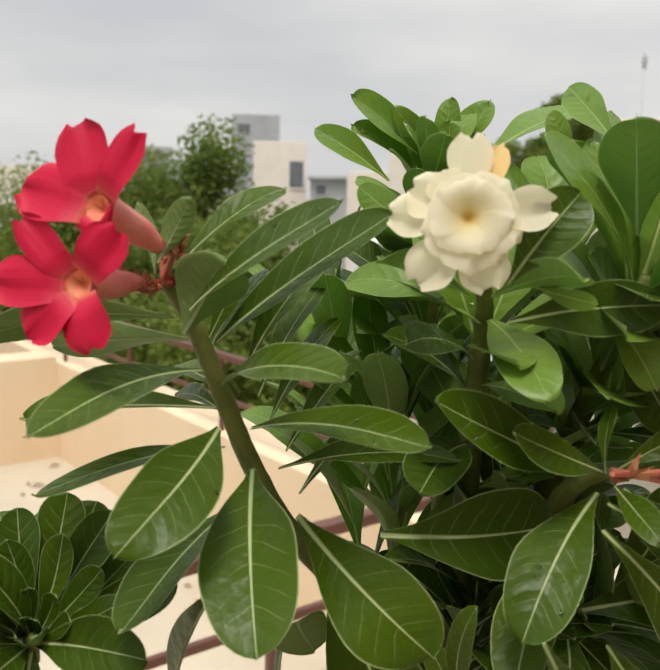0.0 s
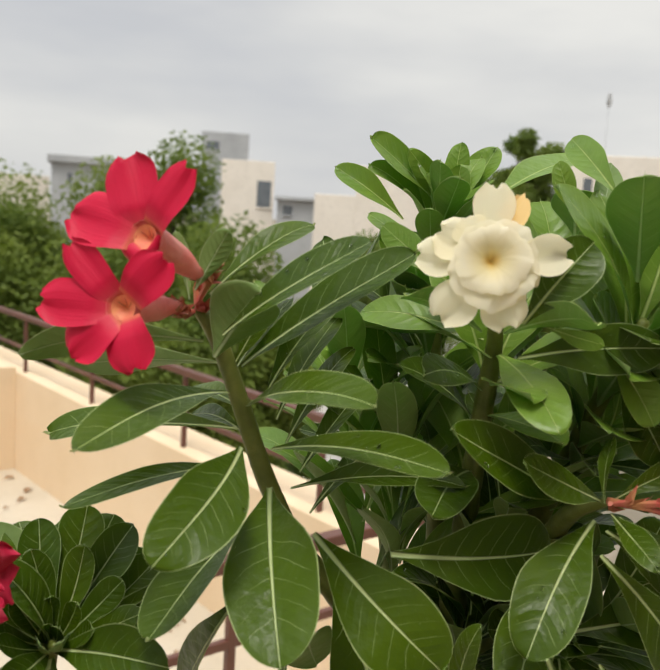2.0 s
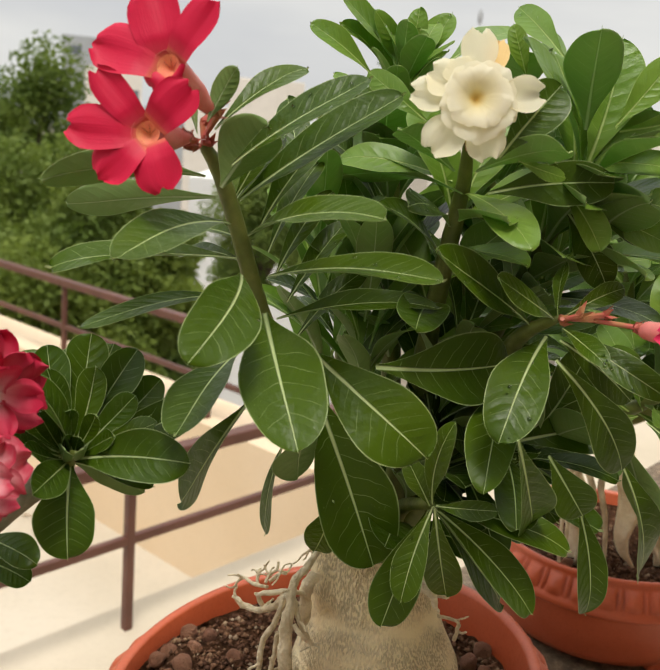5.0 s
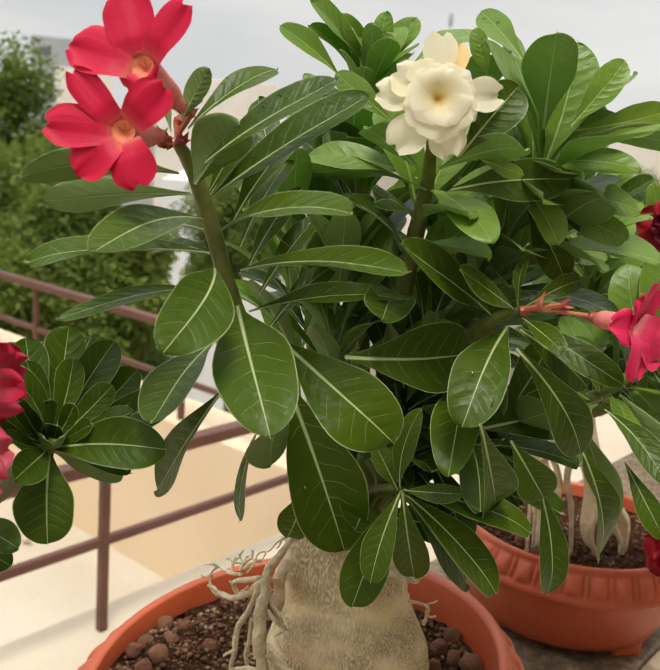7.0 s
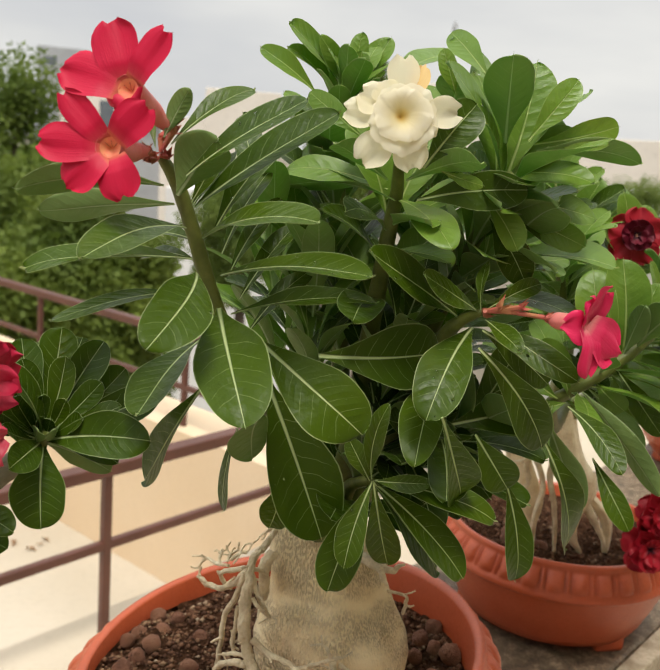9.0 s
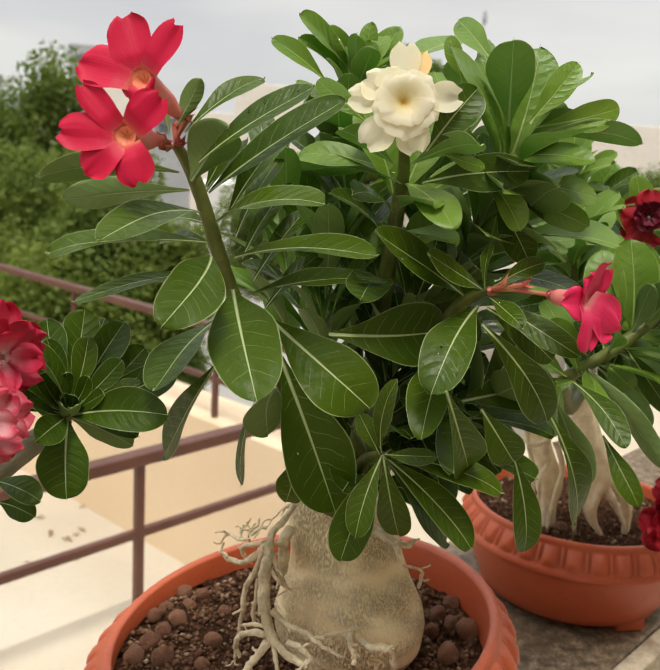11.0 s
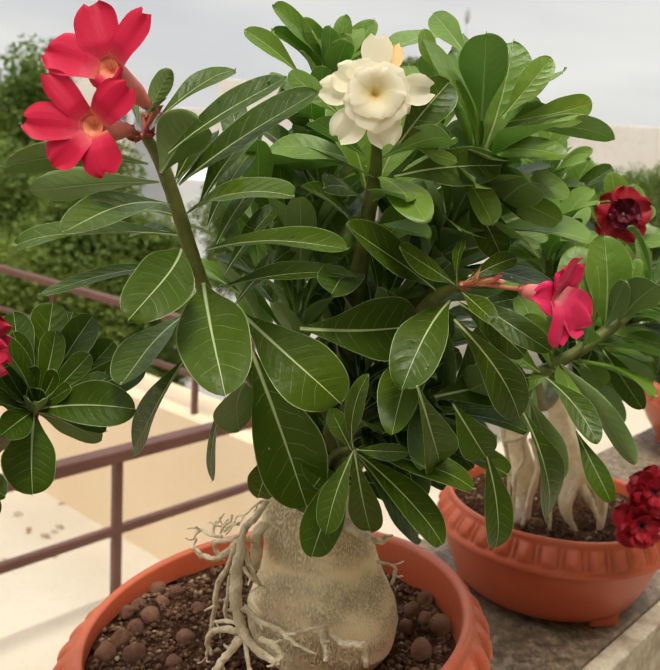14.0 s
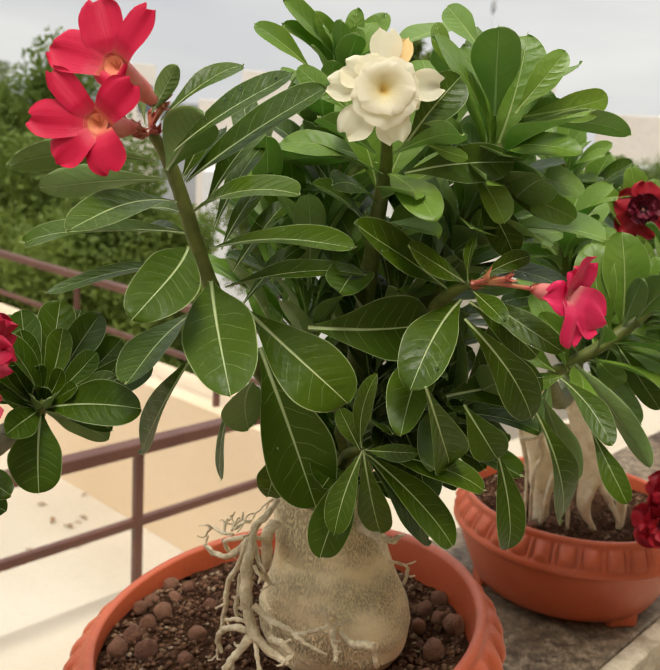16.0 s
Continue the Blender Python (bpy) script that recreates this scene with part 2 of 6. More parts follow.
def granite():
    n = Nodes("grey_granite")
    v = n.coords("Object")
    patch, mid, fine = n.noise(v, 7, 4), n.noise(v, 60, 5, 0.65), n.noise(v, 380, 3)
    col = n.ramp(n.math("ADD", n.math("MULTIPLY", mid, 0.65), n.math("MULTIPLY", fine, 0.35)), [(0.36, (0.040, 0.027, 0.015)), (0.5, (0.155, 0.112, 0.068)), (0.64, (0.38, 0.30, 0.20))])
    col = n.mix(n.math("MULTIPLY", n.step(patch, 0.42, 0.65), 0.40), col, (0.18, 0.135, 0.082))
    n.bump(n.math("ADD", mid, fine), 0.35, 0.0015)
    return n.done(col, 0.62)


GRANITE = granite()
WORN = simple("worn_stone_edge", (0.30, 0.24, 0.155), (0.56, 0.48, 0.35), 30, 0.85, 0.8, 0.003, fine=5)


def petal_material(name, inner, mid, outer, through, rough=0.5, streak=0.3, span=1.0, margin=None):
    n = Nodes(name)
    uv = n.add("UVMap")
    uv.uv_map = "UVMap"
    sep = n.add("SeparateXYZ")
    n.link(uv.outputs[0], sep.inputs[0])
    obj = n.coords("Object")
    col = n.ramp(sep.outputs[1], [(0.04 * span, inner), (0.14 * span, mid), (0.34 * span, outer)])
    line = n.noise(n.coords("UV", (26, 1.6, 1)), 1.0, 3)
    if margin:
        off = n.math("MULTIPLY", n.math("ABSOLUTE", n.math("SUBTRACT", sep.outputs[0], 0.5)), 2.0)
        reach = n.math("ADD", n.math("MAXIMUM", off, sep.outputs[1]), n.math("MULTIPLY", n.math("SUBTRACT", n.noise(obj, 90, 3), 0.5), 0.5))
        col = n.mix(n.math("MULTIPLY", n.step(reach, 0.62, 0.92), 0.92), col, margin)
    col = n.mix(n.math("MULTIPLY", n.step(line, 0.5, 0.75), streak), col, tuple(x * 0.72 for x in outer))
    col = n.mix(n.math("MULTIPLY", n.step(n.noise(obj, 45, 3), 0.45, 0.75), 0.12), col, mid)
    n.bump(n.math("ADD", line, n.noise(obj, 160, 3)), 0.25, 0.0012)
    return n.done(col, rough, spec=0.3, through=through, tint=n.mix(0.4, col, outer))


RED = petal_material("crimson_petal", (0.78, 0.20, 0.13), (0.72, 0.045, 0.090), (0.65, 0.007, 0.055), 0.22, streak=0.22, span=0.75)
CREAM = petal_material("cream_petal", (0.90, 0.74, 0.32), (0.96, 0.90, 0.66), (0.97, 0.935, 0.78), 0.60, streak=0.0)
CREAM_PALE = petal_material("pale_cream_petal", (0.86, 0.68, 0.24), (0.95, 0.89, 0.64), (0.97, 0.945, 0.83), 0.60, streak=0.0)
YELLOW = petal_material("yellowing_petal", (0.88, 0.66, 0.22), (0.88, 0.68, 0.32), (0.87, 0.64, 0.28), 0.2, streak=0.1)
PINK = petal_material("pink_white_petal", (0.88, 0.70, 0.68), (0.86, 0.52, 0.52), (0.82, 0.34, 0.38), 0.22, streak=0.55, span=2.2, margin=(0.62, 0.020, 0.070))
PINK_DEEP = petal_material("crimson_pink_petal", (0.86, 0.60, 0.60), (0.80, 0.26, 0.32), (0.68, 0.060, 0.12), 0.18, streak=0.45, span=1.8, margin=(0.56, 0.010, 0.055))
ROSE = petal_material("coral_red_petal", (0.80, 0.26, 0.26), (0.78, 0.06, 0.15), (0.74, 0.020, 0.105), 0.10, streak=0.2)
WINE = petal_material("dark_wine_petal", (0.045, 0.005, 0.014), (0.24, 0.007, 0.018), (0.36, 0.008, 0.020), 0.06)
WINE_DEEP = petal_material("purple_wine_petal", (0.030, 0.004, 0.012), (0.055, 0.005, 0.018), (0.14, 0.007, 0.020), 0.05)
THROAT = simple("orange_throat", (0.84, 0.34, 0.16), (0.82, 0.22, 0.15), 220, 0.5, 0.2, 0.001, 0.08)
TUBE = simple("salmon_tube", (0.80, 0.22, 0.20), (0.84, 0.36, 0.31), 70, 0.5, 0.2, 0.001, 0.22)
CALYX = simple("reddish_calyx", (0.52, 0.10, 0.085), (0.44, 0.20, 0.08), 90, 0.55, 0.2, 0.001)
DROPLET = Nodes("water")
DROPLET.bsdf.inputs["Transmission Weight"].default_value = 1.0
DROPLET.bsdf.inputs["IOR"].default_value = 1.33
DROPLET = DROPLET.done((0.95, 0.97, 0.95), 0.02)


# ---- mesh helpers ----
def mesh(name, verts, faces, mats, slots=None, smooth=True, uvs=None, shape=None):
    me = bpy.data.meshes.new(name)
    me.from_pydata([tuple(v) for v in verts], [], faces)
    for m in mats:
        me.materials.append(m)
    if slots:
        me.polygons.foreach_set("material_index", slots)
    if smooth:
        me.polygons.foreach_set("use_smooth", [True] * len(me.polygons))
    if uvs:
        layer = me.uv_layers.new(name="UVMap")
        layer.data.foreach_set("uv", [c for p in me.polygons for i in p.vertices for c in uvs[i]])
    if shape:
        layer = me.uv_layers.new(name="Shape")
        layer.data.foreach_set("uv", [c for p in me.polygons for i in p.vertices for c in shape[i]])
    me.update()
    if uvs:
        me.set_sharp_from_angle(angle=radians(70))
    return me


def thing(name, at, label, category, group="", kind=""):
    ob = new(name)
    ob.location = at
    ob.empty_display_size = 0.02
    return tagged(ob, label, category, group, kind)


def root_of(ob):
    p = Vector((0, 0, 0))
    while ob is not None:
        p += ob.location
        ob = ob.parent
    return p


def part(name, me, parent, label=""):
    """A mesh whose vertices are in world metres becomes a part of its parent."""
    ob = new(name, me)
    if parent is not None:
        ob.parent = parent
        o = root_of(parent)
        me.transform(Matrix.Translation(-o))
    return tagged(ob, label)


def smooth_path(pts, steps=6):
    """Points along a soft curve through pts, with linearly blended radii."""
    out = []
    p = [Vector(q[:3]) for q in pts]
    r = [q[3] for q in pts]
    for i in range(len(p) - 1):
        a, b, c, d = p[max(i - 1, 0)], p[i], p[i + 1], p[min(i + 2, len(p) - 1)]
        for k in range(steps):
            t = k / steps
            q = 0.5 * ((2 * b) + (c - a) * t + (2 * a - 5 * b + 4 * c - d) * t * t + (3 * b - a - 3 * c + d) * t ** 3)
            out.append((q, r[i] + (r[i + 1] - r[i]) * t))
    out.append((p[-1], r[-1]))
    return out


def tube(pts, sides=10, steps=6, wobble=0.0, seed=0):
    """Verts and faces of a closed tapering tube through pts (x, y, z, radius)."""
    rnd = random.Random(seed)
    path = smooth_path(pts, steps)
    verts, faces = [], []
    up = Vector((0.3, 0.2, 1)).normalized()
    side = None
    for i, (q, r) in enumerate(path):
        d = (path[min(i + 1, len(path) - 1)][0] - path[max(i - 1, 0)][0]).normalized()
        side = (side if side else up.cross(d) if abs(up.dot(d)) < 0.95 else Vector((1, 0, 0)).cross(d))
        side = (side - d * side.dot(d)).normalized()
        other = d.cross(side)
        for k in range(sides):
            a = 2 * math.pi * k / sides
            rr = r * (1 + wobble * (rnd.random() - 0.5))
            verts.append(q + (side * math.cos(a) + other * math.sin(a)) * rr)
    n = len(path)
    for i in range(n - 1):
        for k in range(sides):
            a, b = i * sides + k, i * sides + (k + 1) % sides
            faces.append((a, b, b + sides, a + sides))
    faces.append(tuple(reversed(range(sides))))
    faces.append(tuple((n - 1) * sides + k for k in range(sides)))
    return verts, faces


def joined(pieces):
    verts, faces = [], []
    for v, f in pieces:
        o = len(verts)
        verts += v
        faces += [tuple(i + o for i in g) for g in f]
    return verts, faces


def box(x0, y0, z0, x1, y1, z1):
    v = [Vector((x, y, z)) for x in (x0, x1) for y in (y0, y1) for z in (z0, z1)]
    return v, [(0, 1, 3, 2), (4, 6, 7, 5), (0, 4, 5, 1), (2, 3, 7, 6), (0, 2, 6, 4), (1, 5, 7, 3)]


def bevelled(name, verts, faces, mats, width=0.004, segments=2):
    me = mesh(name, verts, faces, mats, smooth=False)
    bm = bmesh.new()
    bm.from_mesh(me)
    bmesh.ops.recalc_face_normals(bm, faces=bm.faces)
    bmesh.ops.bevel(bm, geom=list(bm.edges), offset=width, segments=segments, affect="EDGES", profile=0.5)
    bm.to_mesh(me)
    bm.free()
    return me


U, V = Vector((0.80, 0.60, 0)), Vector((-0.60, 0.80, 0))


def uv_box(u0, v0, z0, u1, v1, z1):
    """A box along the terrace's two directions."""
    verts, faces = box(u0, v0, z0, u1, v1, z1)
    return [U * q.x + V * q.y + Vector((0, 0, q.z)) for q in verts], faces


# ---- leaves and flowers ----
def leaf_mesh(base, tip, width, normal, bend, fold, mats, seed, blunt=1.0):
    rnd = random.Random(seed)
    b, t, n = Vector(base), Vector(tip), Vector(normal)
    axis = t - b
    length = axis.length
    a = axis / length
    n = (n - a * n.dot(a)).normalized()
    s = a.cross(n)
    ctrl = (b + t) / 2 + n * bend * length * 2
    rows, cols = 19, 11
    peak = rnd.uniform(0.60, 0.70) + 0.12 * (blunt - 1)
    wave, phase, curl = rnd.uniform(0.020, 0.060), rnd.uniform(0, 6), rnd.uniform(-0.16, 0.16)
    hook, skew, sway = rnd.uniform(-0.05, 0.10), rnd.uniform(-0.10, 0.10), rnd.uniform(-0.035, 0.035)
    verts, uvs, shape = [], [], []
    thick = 0.0005
    for face in (1, -1):
        for i in range(rows):
            v = 1 - (1 - i / (rows - 1)) ** 1.6
            q = b * (1 - v) ** 2 + ctrl * 2 * v * (1 - v) + t * v * v
            d = ((ctrl - b) * (1 - v) + (t - ctrl) * v).normalized()
            nn = (n - d * n.dot(d)).normalized()
            # a wedge-shaped foot, widest past the middle, a blunt round tip
            if v < peak:
                w = 0.07 + 0.93 * math.sin(math.pi / 2 * (v / peak) ** 1.48)
            else:
                w = max(0.0, 1 - ((v - peak) / (1.0 - peak)) ** 2.2) ** 0.50
            w = max(w, 0.05)
            for j in range(cols):
                c = j / (cols - 1) * 2 - 1
                lift = fold * (1.35 - 0.9 * v) * abs(c) ** 1.25 * w * width * 0.5
                lift += wave * length * 0.35 * math.sin(7.5 * v + phase + (0 if c < 0 else 1.7)) * c * c * min(1.0, v * 2)
                lift += curl * c * v * width * 0.5 - hook * length * max(0.0, v - 0.72) ** 2 * 6
                wide = c * w * (1 + skew * c * math.sin(3.0 * v) + 0.020 * math.sin(15 * v + phase * 2 + 2 * c) * abs(c))
                verts.append(q + s * (wide * width * 0.5 + sway * length * math.sin(math.pi * v)) + nn * (lift + face * thick * (1 - 0.8 * abs(c))))
                uvs.append((0.5 + 0.5 * c, v))
                shape.append((0.5 + 0.5 * c * w, v))
            if i == rows - 1:
                # the small bent point at the end
                verts[-1 - cols // 2] += d * length * rnd.uniform(0.0, 0.035) * (2 - blunt) + nn * length * 0.02
    faces, slots = [], []
    half = rows * cols
    for f in (0, 1):
        for i in range(rows - 1):
            for j in range(cols - 1):
                k = f * half + i * cols + j
                quad = (k, k + 1, k + cols + 1, k + cols)
                faces.append(quad if f == 0 else quad[::-1])
                slots.append(f)
    rim = [i * cols for i in range(rows)] + [(rows - 1) * cols + j for j in range(1, cols)] + [i * cols + cols - 1 for i in range(rows - 2, -1, -1)] + list(range(cols - 2, 0, -1))
    for x, y in zip(rim, rim[1:] + rim[:1]):
        faces.append((x, y, y + half, x + half))
        slots.append(0)
    me = mesh("leaf", verts, faces, mats, slots, True, uvs, shape)
    bm = bmesh.new()
    bm.from_mesh(me)
    bmesh.ops.recalc_face_normals(bm, faces=bm.faces)
    bm.to_mesh(me)
    bm.free()
    me.set_sharp_from_angle(angle=radians(70))
    return me


count, wet = [0], []


def leaf(plant, base, tip, width, normal, tone=0, bend=None, fold=None, blunt=1.0):
    """One leaf of a plant: tone 0 full green, 1 deep green and painted shade, 2 young and painted lighter."""
    count[0] += 1
    rnd = random.Random(count[0] * 7 + 1)
    bend = rnd.uniform(0.03, 0.10) if bend is None else bend
    fold = rnd.uniform(0.16, 0.48) if fold is None else fold
    mats = [(LEAF, LEAF_DEEP_SHADED, LEAF_YOUNG_LIT)[tone], UNDER]
    me = leaf_mesh(base, tip, width, normal, bend, fold, mats, count[0], blunt)
    if count[0] % 3 == 0 and Vector(normal).normalized().z > 0.2:
        for _ in range(rnd.randrange(2, 7)):
            p = me.polygons[rnd.randrange(30, 170)]
            wet.append((p.center.copy(), p.normal.copy(), rnd.uniform(0.0006, 0.0016)))
    return part("leaf", me, plant)


def basis(normal, up=(0, 0, 1)):
    n = Vector(normal).normalized()
    x = Vector(up).cross(n).normalized()
    return x, n.cross(x), n


def petal_mesh(centre, frame3, angle, length, width, lift, r0, mats, seed, ruffle=0.12, cup=0.15, notch=0.0, twist=0.0, sink=0.0, peak=0.62, blunt=0.30, foot=0.20):
    """A petal that leaves a flower's middle at an angle, with ruffled edges."""
    rnd = random.Random(seed)
    x, y, n = frame3
    d = x * math.cos(angle) + y * math.sin(angle)
    s = n.cross(d)
    rows, cols = 13, 11
    verts, uvs = [], []
    p1, p2, tip_in = rnd.uniform(0, 6), rnd.uniform(0, 6), rnd.uniform(0.88, 1.0)
    for face in (1, -1):
        for i in range(rows):
            v = i / (rows - 1)
            if v < peak:
                w = foot + (1 - foot) * math.sin(math.pi / 2 * v / peak) ** 1.1
            else:
                w = max(0.0, 1 - ((v - peak) / (1.0 - peak)) ** 2.6) ** 0.5
            w = max(w, blunt)
            dip = sink * max(0.0, 1 - v * length / 0.013) ** 1.3
            for j in range(cols):
                c = j / (cols - 1) * 2 - 1
                reach = r0 + v * (length - r0) * (1 - notch * (1 - abs(c)) * (1 if v > 0.85 else 0))
                reach *= 1 - (0.035 * math.sin(4 * c + p2) + 0.018 * math.sin(9 * c + p1) + 0.010 * rnd.uniform(-1, 1)) * max(0.0, v - 0.6) / 0.4 * tip_in
                h = lift * v * v * length - dip + cup * width * 0.5 * c * c * (1 - 0.4 * v)
                h += ruffle * width * 0.35 * v * math.sin(4.2 * c + p1) + ruffle * width * 0.12 * v * math.sin(11 * c + p2)
                h += twist * c * width * 0.5
                verts.append(centre + d * reach + s * (c * w * width * 0.5) + n * (h + face * 0.0004 * (1 - 0.85 * max(c * c, v ** 4))))
                uvs.append((0.5 + 0.5 * c, v))
    faces = []
    half = rows * cols
    for f in (0, 1):
        for i in range(rows - 1):
            for j in range(cols - 1):
                k = f * half + i * cols + j
                q = (k, k + 1, k + cols + 1, k + cols)
                faces.append(q if f == 0 else q[::-1])
    rim = [i * cols for i in range(rows)] + [(rows - 1) * cols + j for j in range(1, cols)] + [i * cols + cols - 1 for i in range(rows - 2, -1, -1)] + list(range(cols - 2, 0, -1))
    faces += [(a, b, b + half, a + half) for a, b in zip(rim, rim[1:] + rim[:1])]
    return mesh("petal", verts, faces, mats, None, True, uvs)


def funnel(centre, frame3, depth, rim, neck, steps=8, sides=20):
    """An open throat behind the petals."""
    x, y, n = frame3
    verts, faces = [], []
    for i in range(steps + 1):
        v = i / steps
        r = neck + (rim - neck) * (1 - v)
        for k in range(sides):
            a = 2 * math.pi * k / sides
            verts.append(centre - n * depth * v + (x * math.cos(a) + y * math.sin(a)) * r)
    for i in range(steps):
        for k in range(sides):
            a, b = i * sides + k, i * sides + (k + 1) % sides
            faces.append((a, b, b + sides, a + sides))
    faces.append(tuple(steps * sides + k for k in range(sides)))
    return verts, faces


def star_calyx(at, axis, size, seed):
    """Five pointed sepals round the foot of a tube."""
    rnd = random.Random(seed)
    x, y, n = basis(axis, (0.2, 0.9, 0.3))
    verts, faces = [], []
    for k in range(5):
        a = 2 * math.pi * k / 5 + rnd.uniform(-0.2, 0.2)
        d = x * math.cos(a) + y * math.sin(a)
        s = n.cross(d)
        tip = at + d * size * 0.55 + n * size * rnd.uniform(0.5, 0.9)
        o = len(verts)
        verts += [at + s * size * 0.28 + d * size * 0.18, at - s * size * 0.28 + d * size * 0.18, tip, at + d * size * 0.32 + n * size * 0.25, at - n * size * 0.25]
        faces += [(o, o + 3, o + 2), (o + 3, o + 1, o + 2), (o + 1, o, o + 2), (o, o + 4, o + 3), (o + 4, o + 1, o + 3), (o + 1, o + 4, o)]
    return verts, faces


# ---- terrace and walls ----
TOP, NEAR_TOP, GROUND_Z, FLOOR_Z = -0.14, -0.31, -6.5, -1.08


def wall(name, me_args, mat, label, kind="structure"):
    v, f = me_args
    return tagged(new(name, bevelled(name, v, f, [mat], 0.003)), label, "wall", kind=kind)


tagged(new("terrace_floor", bevelled("terrace_floor", *uv_box(-6, 2.44, FLOOR_Z - 0.25, 2.82, 8.1, FLOOR_Z), [FLOOR])), "pale cream screed floor of a lower roof terrace", "floor", kind="structure")
wall("wall_far", uv_box(2.82, 2.5, -3.5, 3.2, 14.0, TOP), WALL, "cream plastered parapet wall carrying a brown railing")
wall("wall_end", uv_box(-6, 8.1, -3.5, 2.82, 8.5, TOP + 0.05), WALL, "cream plastered end wall of the lower terrace")
wall("wall_ledge", uv_box(-6, 0.71, -3.5, 6.0, 2.44, NEAR_TOP), COPING, "broad pale plastered ledge that carries the near railing")
wall("wall_shelf", uv_box(-5, 0.33, -3.5, 6.0, 0.70, 0.655), COPING, "cream plastered wall under the granite shelf")


def slab():
    v, f = uv_box(-5, 0.33, 0.655, 6.0, 0.72, 0.72)
    return tagged(new("granite_shelf", bevelled("granite_shelf", v, f, [GRANITE], 0.006)), "speckled grey granite slab on which the pots stand", "shelf", kind="structure")


slab()
wall("shelf_edge", uv_box(-5, 0.296, 0.60, 6.0, 0.326, 0.724), WORN, "worn stained edge along the front of the granite shelf")
tagged(new("floor", bevelled("floor", *uv_box(-5, -3.0, -0.30, 6.0, 0.25, -0.10), [FLOOR])), "pale terrace floor in front of the shelf", "floor", kind="structure")
# added unseen wall and canopy that hold back sky light from behind
wall("unseen_back_wall", uv_box(-5, -2.9, -0.30, 6.0, -2.6, 3.2), UNSEEN_WALL, "plain ochre wall added out of view to block sky light from behind")
# added canopy, out of view, only shades the plants from the rear sky
tagged(new("unseen_canopy", bevelled("unseen_canopy", *uv_box(-5, -2.9, 3.20, 6.0, -1.45, 3.35), [COPING])), "plain canopy added out of view to block sky light from overhead", "canopy", kind="structure")


def railing(name, start, along, length, spacing, first, low, high, label):
    """Posts on a parapet with a broad handrail and one lower bar."""
    ob = thing(name, start, label, "railing")
    across = Vector((-along.y, along.x, 0))

    def bar(z0, z1, half, a0, a1):
        p = [start + along * a + across * c + Vector((0, 0, z)) for a in (a0, a1) for c in (-half, half) for z in (z0, z1)]
        return p, box(0, 0, 0, 1, 1, 1)[1]

    part("handrail", bevelled("handrail", *bar(high - 0.045, high, 0.031, 0, length), [RAIL], 0.006), ob)
    part("lower_bar", bevelled("lower_bar", *bar(low - 0.016, low + 0.016, 0.014, 0, length), [RAIL], 0.004), ob)
    n = 0
    while first + n * spacing < length:
        a = first + n * spacing
        part("post", bevelled("post", *bar(-0.002, high - 0.044, 0.0155, a - 0.0155, a + 0.0155), [RAIL], 0.004), ob)
        n += 1
    return ob


railing("near_railing", U * -2.6 + V * 2.30 + Vector((0, 0, NEAR_TOP)), U, 5.4, 1.55, 1.0, 0.34, 0.645, "brown painted steel railing on the near parapet")
railing("far_railing", U * 2.90 + V * 2.6 + Vector((0, 0, TOP)), V, 11.0, 1.50, 0.97, 0.225, 0.545, "brown painted steel railing on the far parapet")


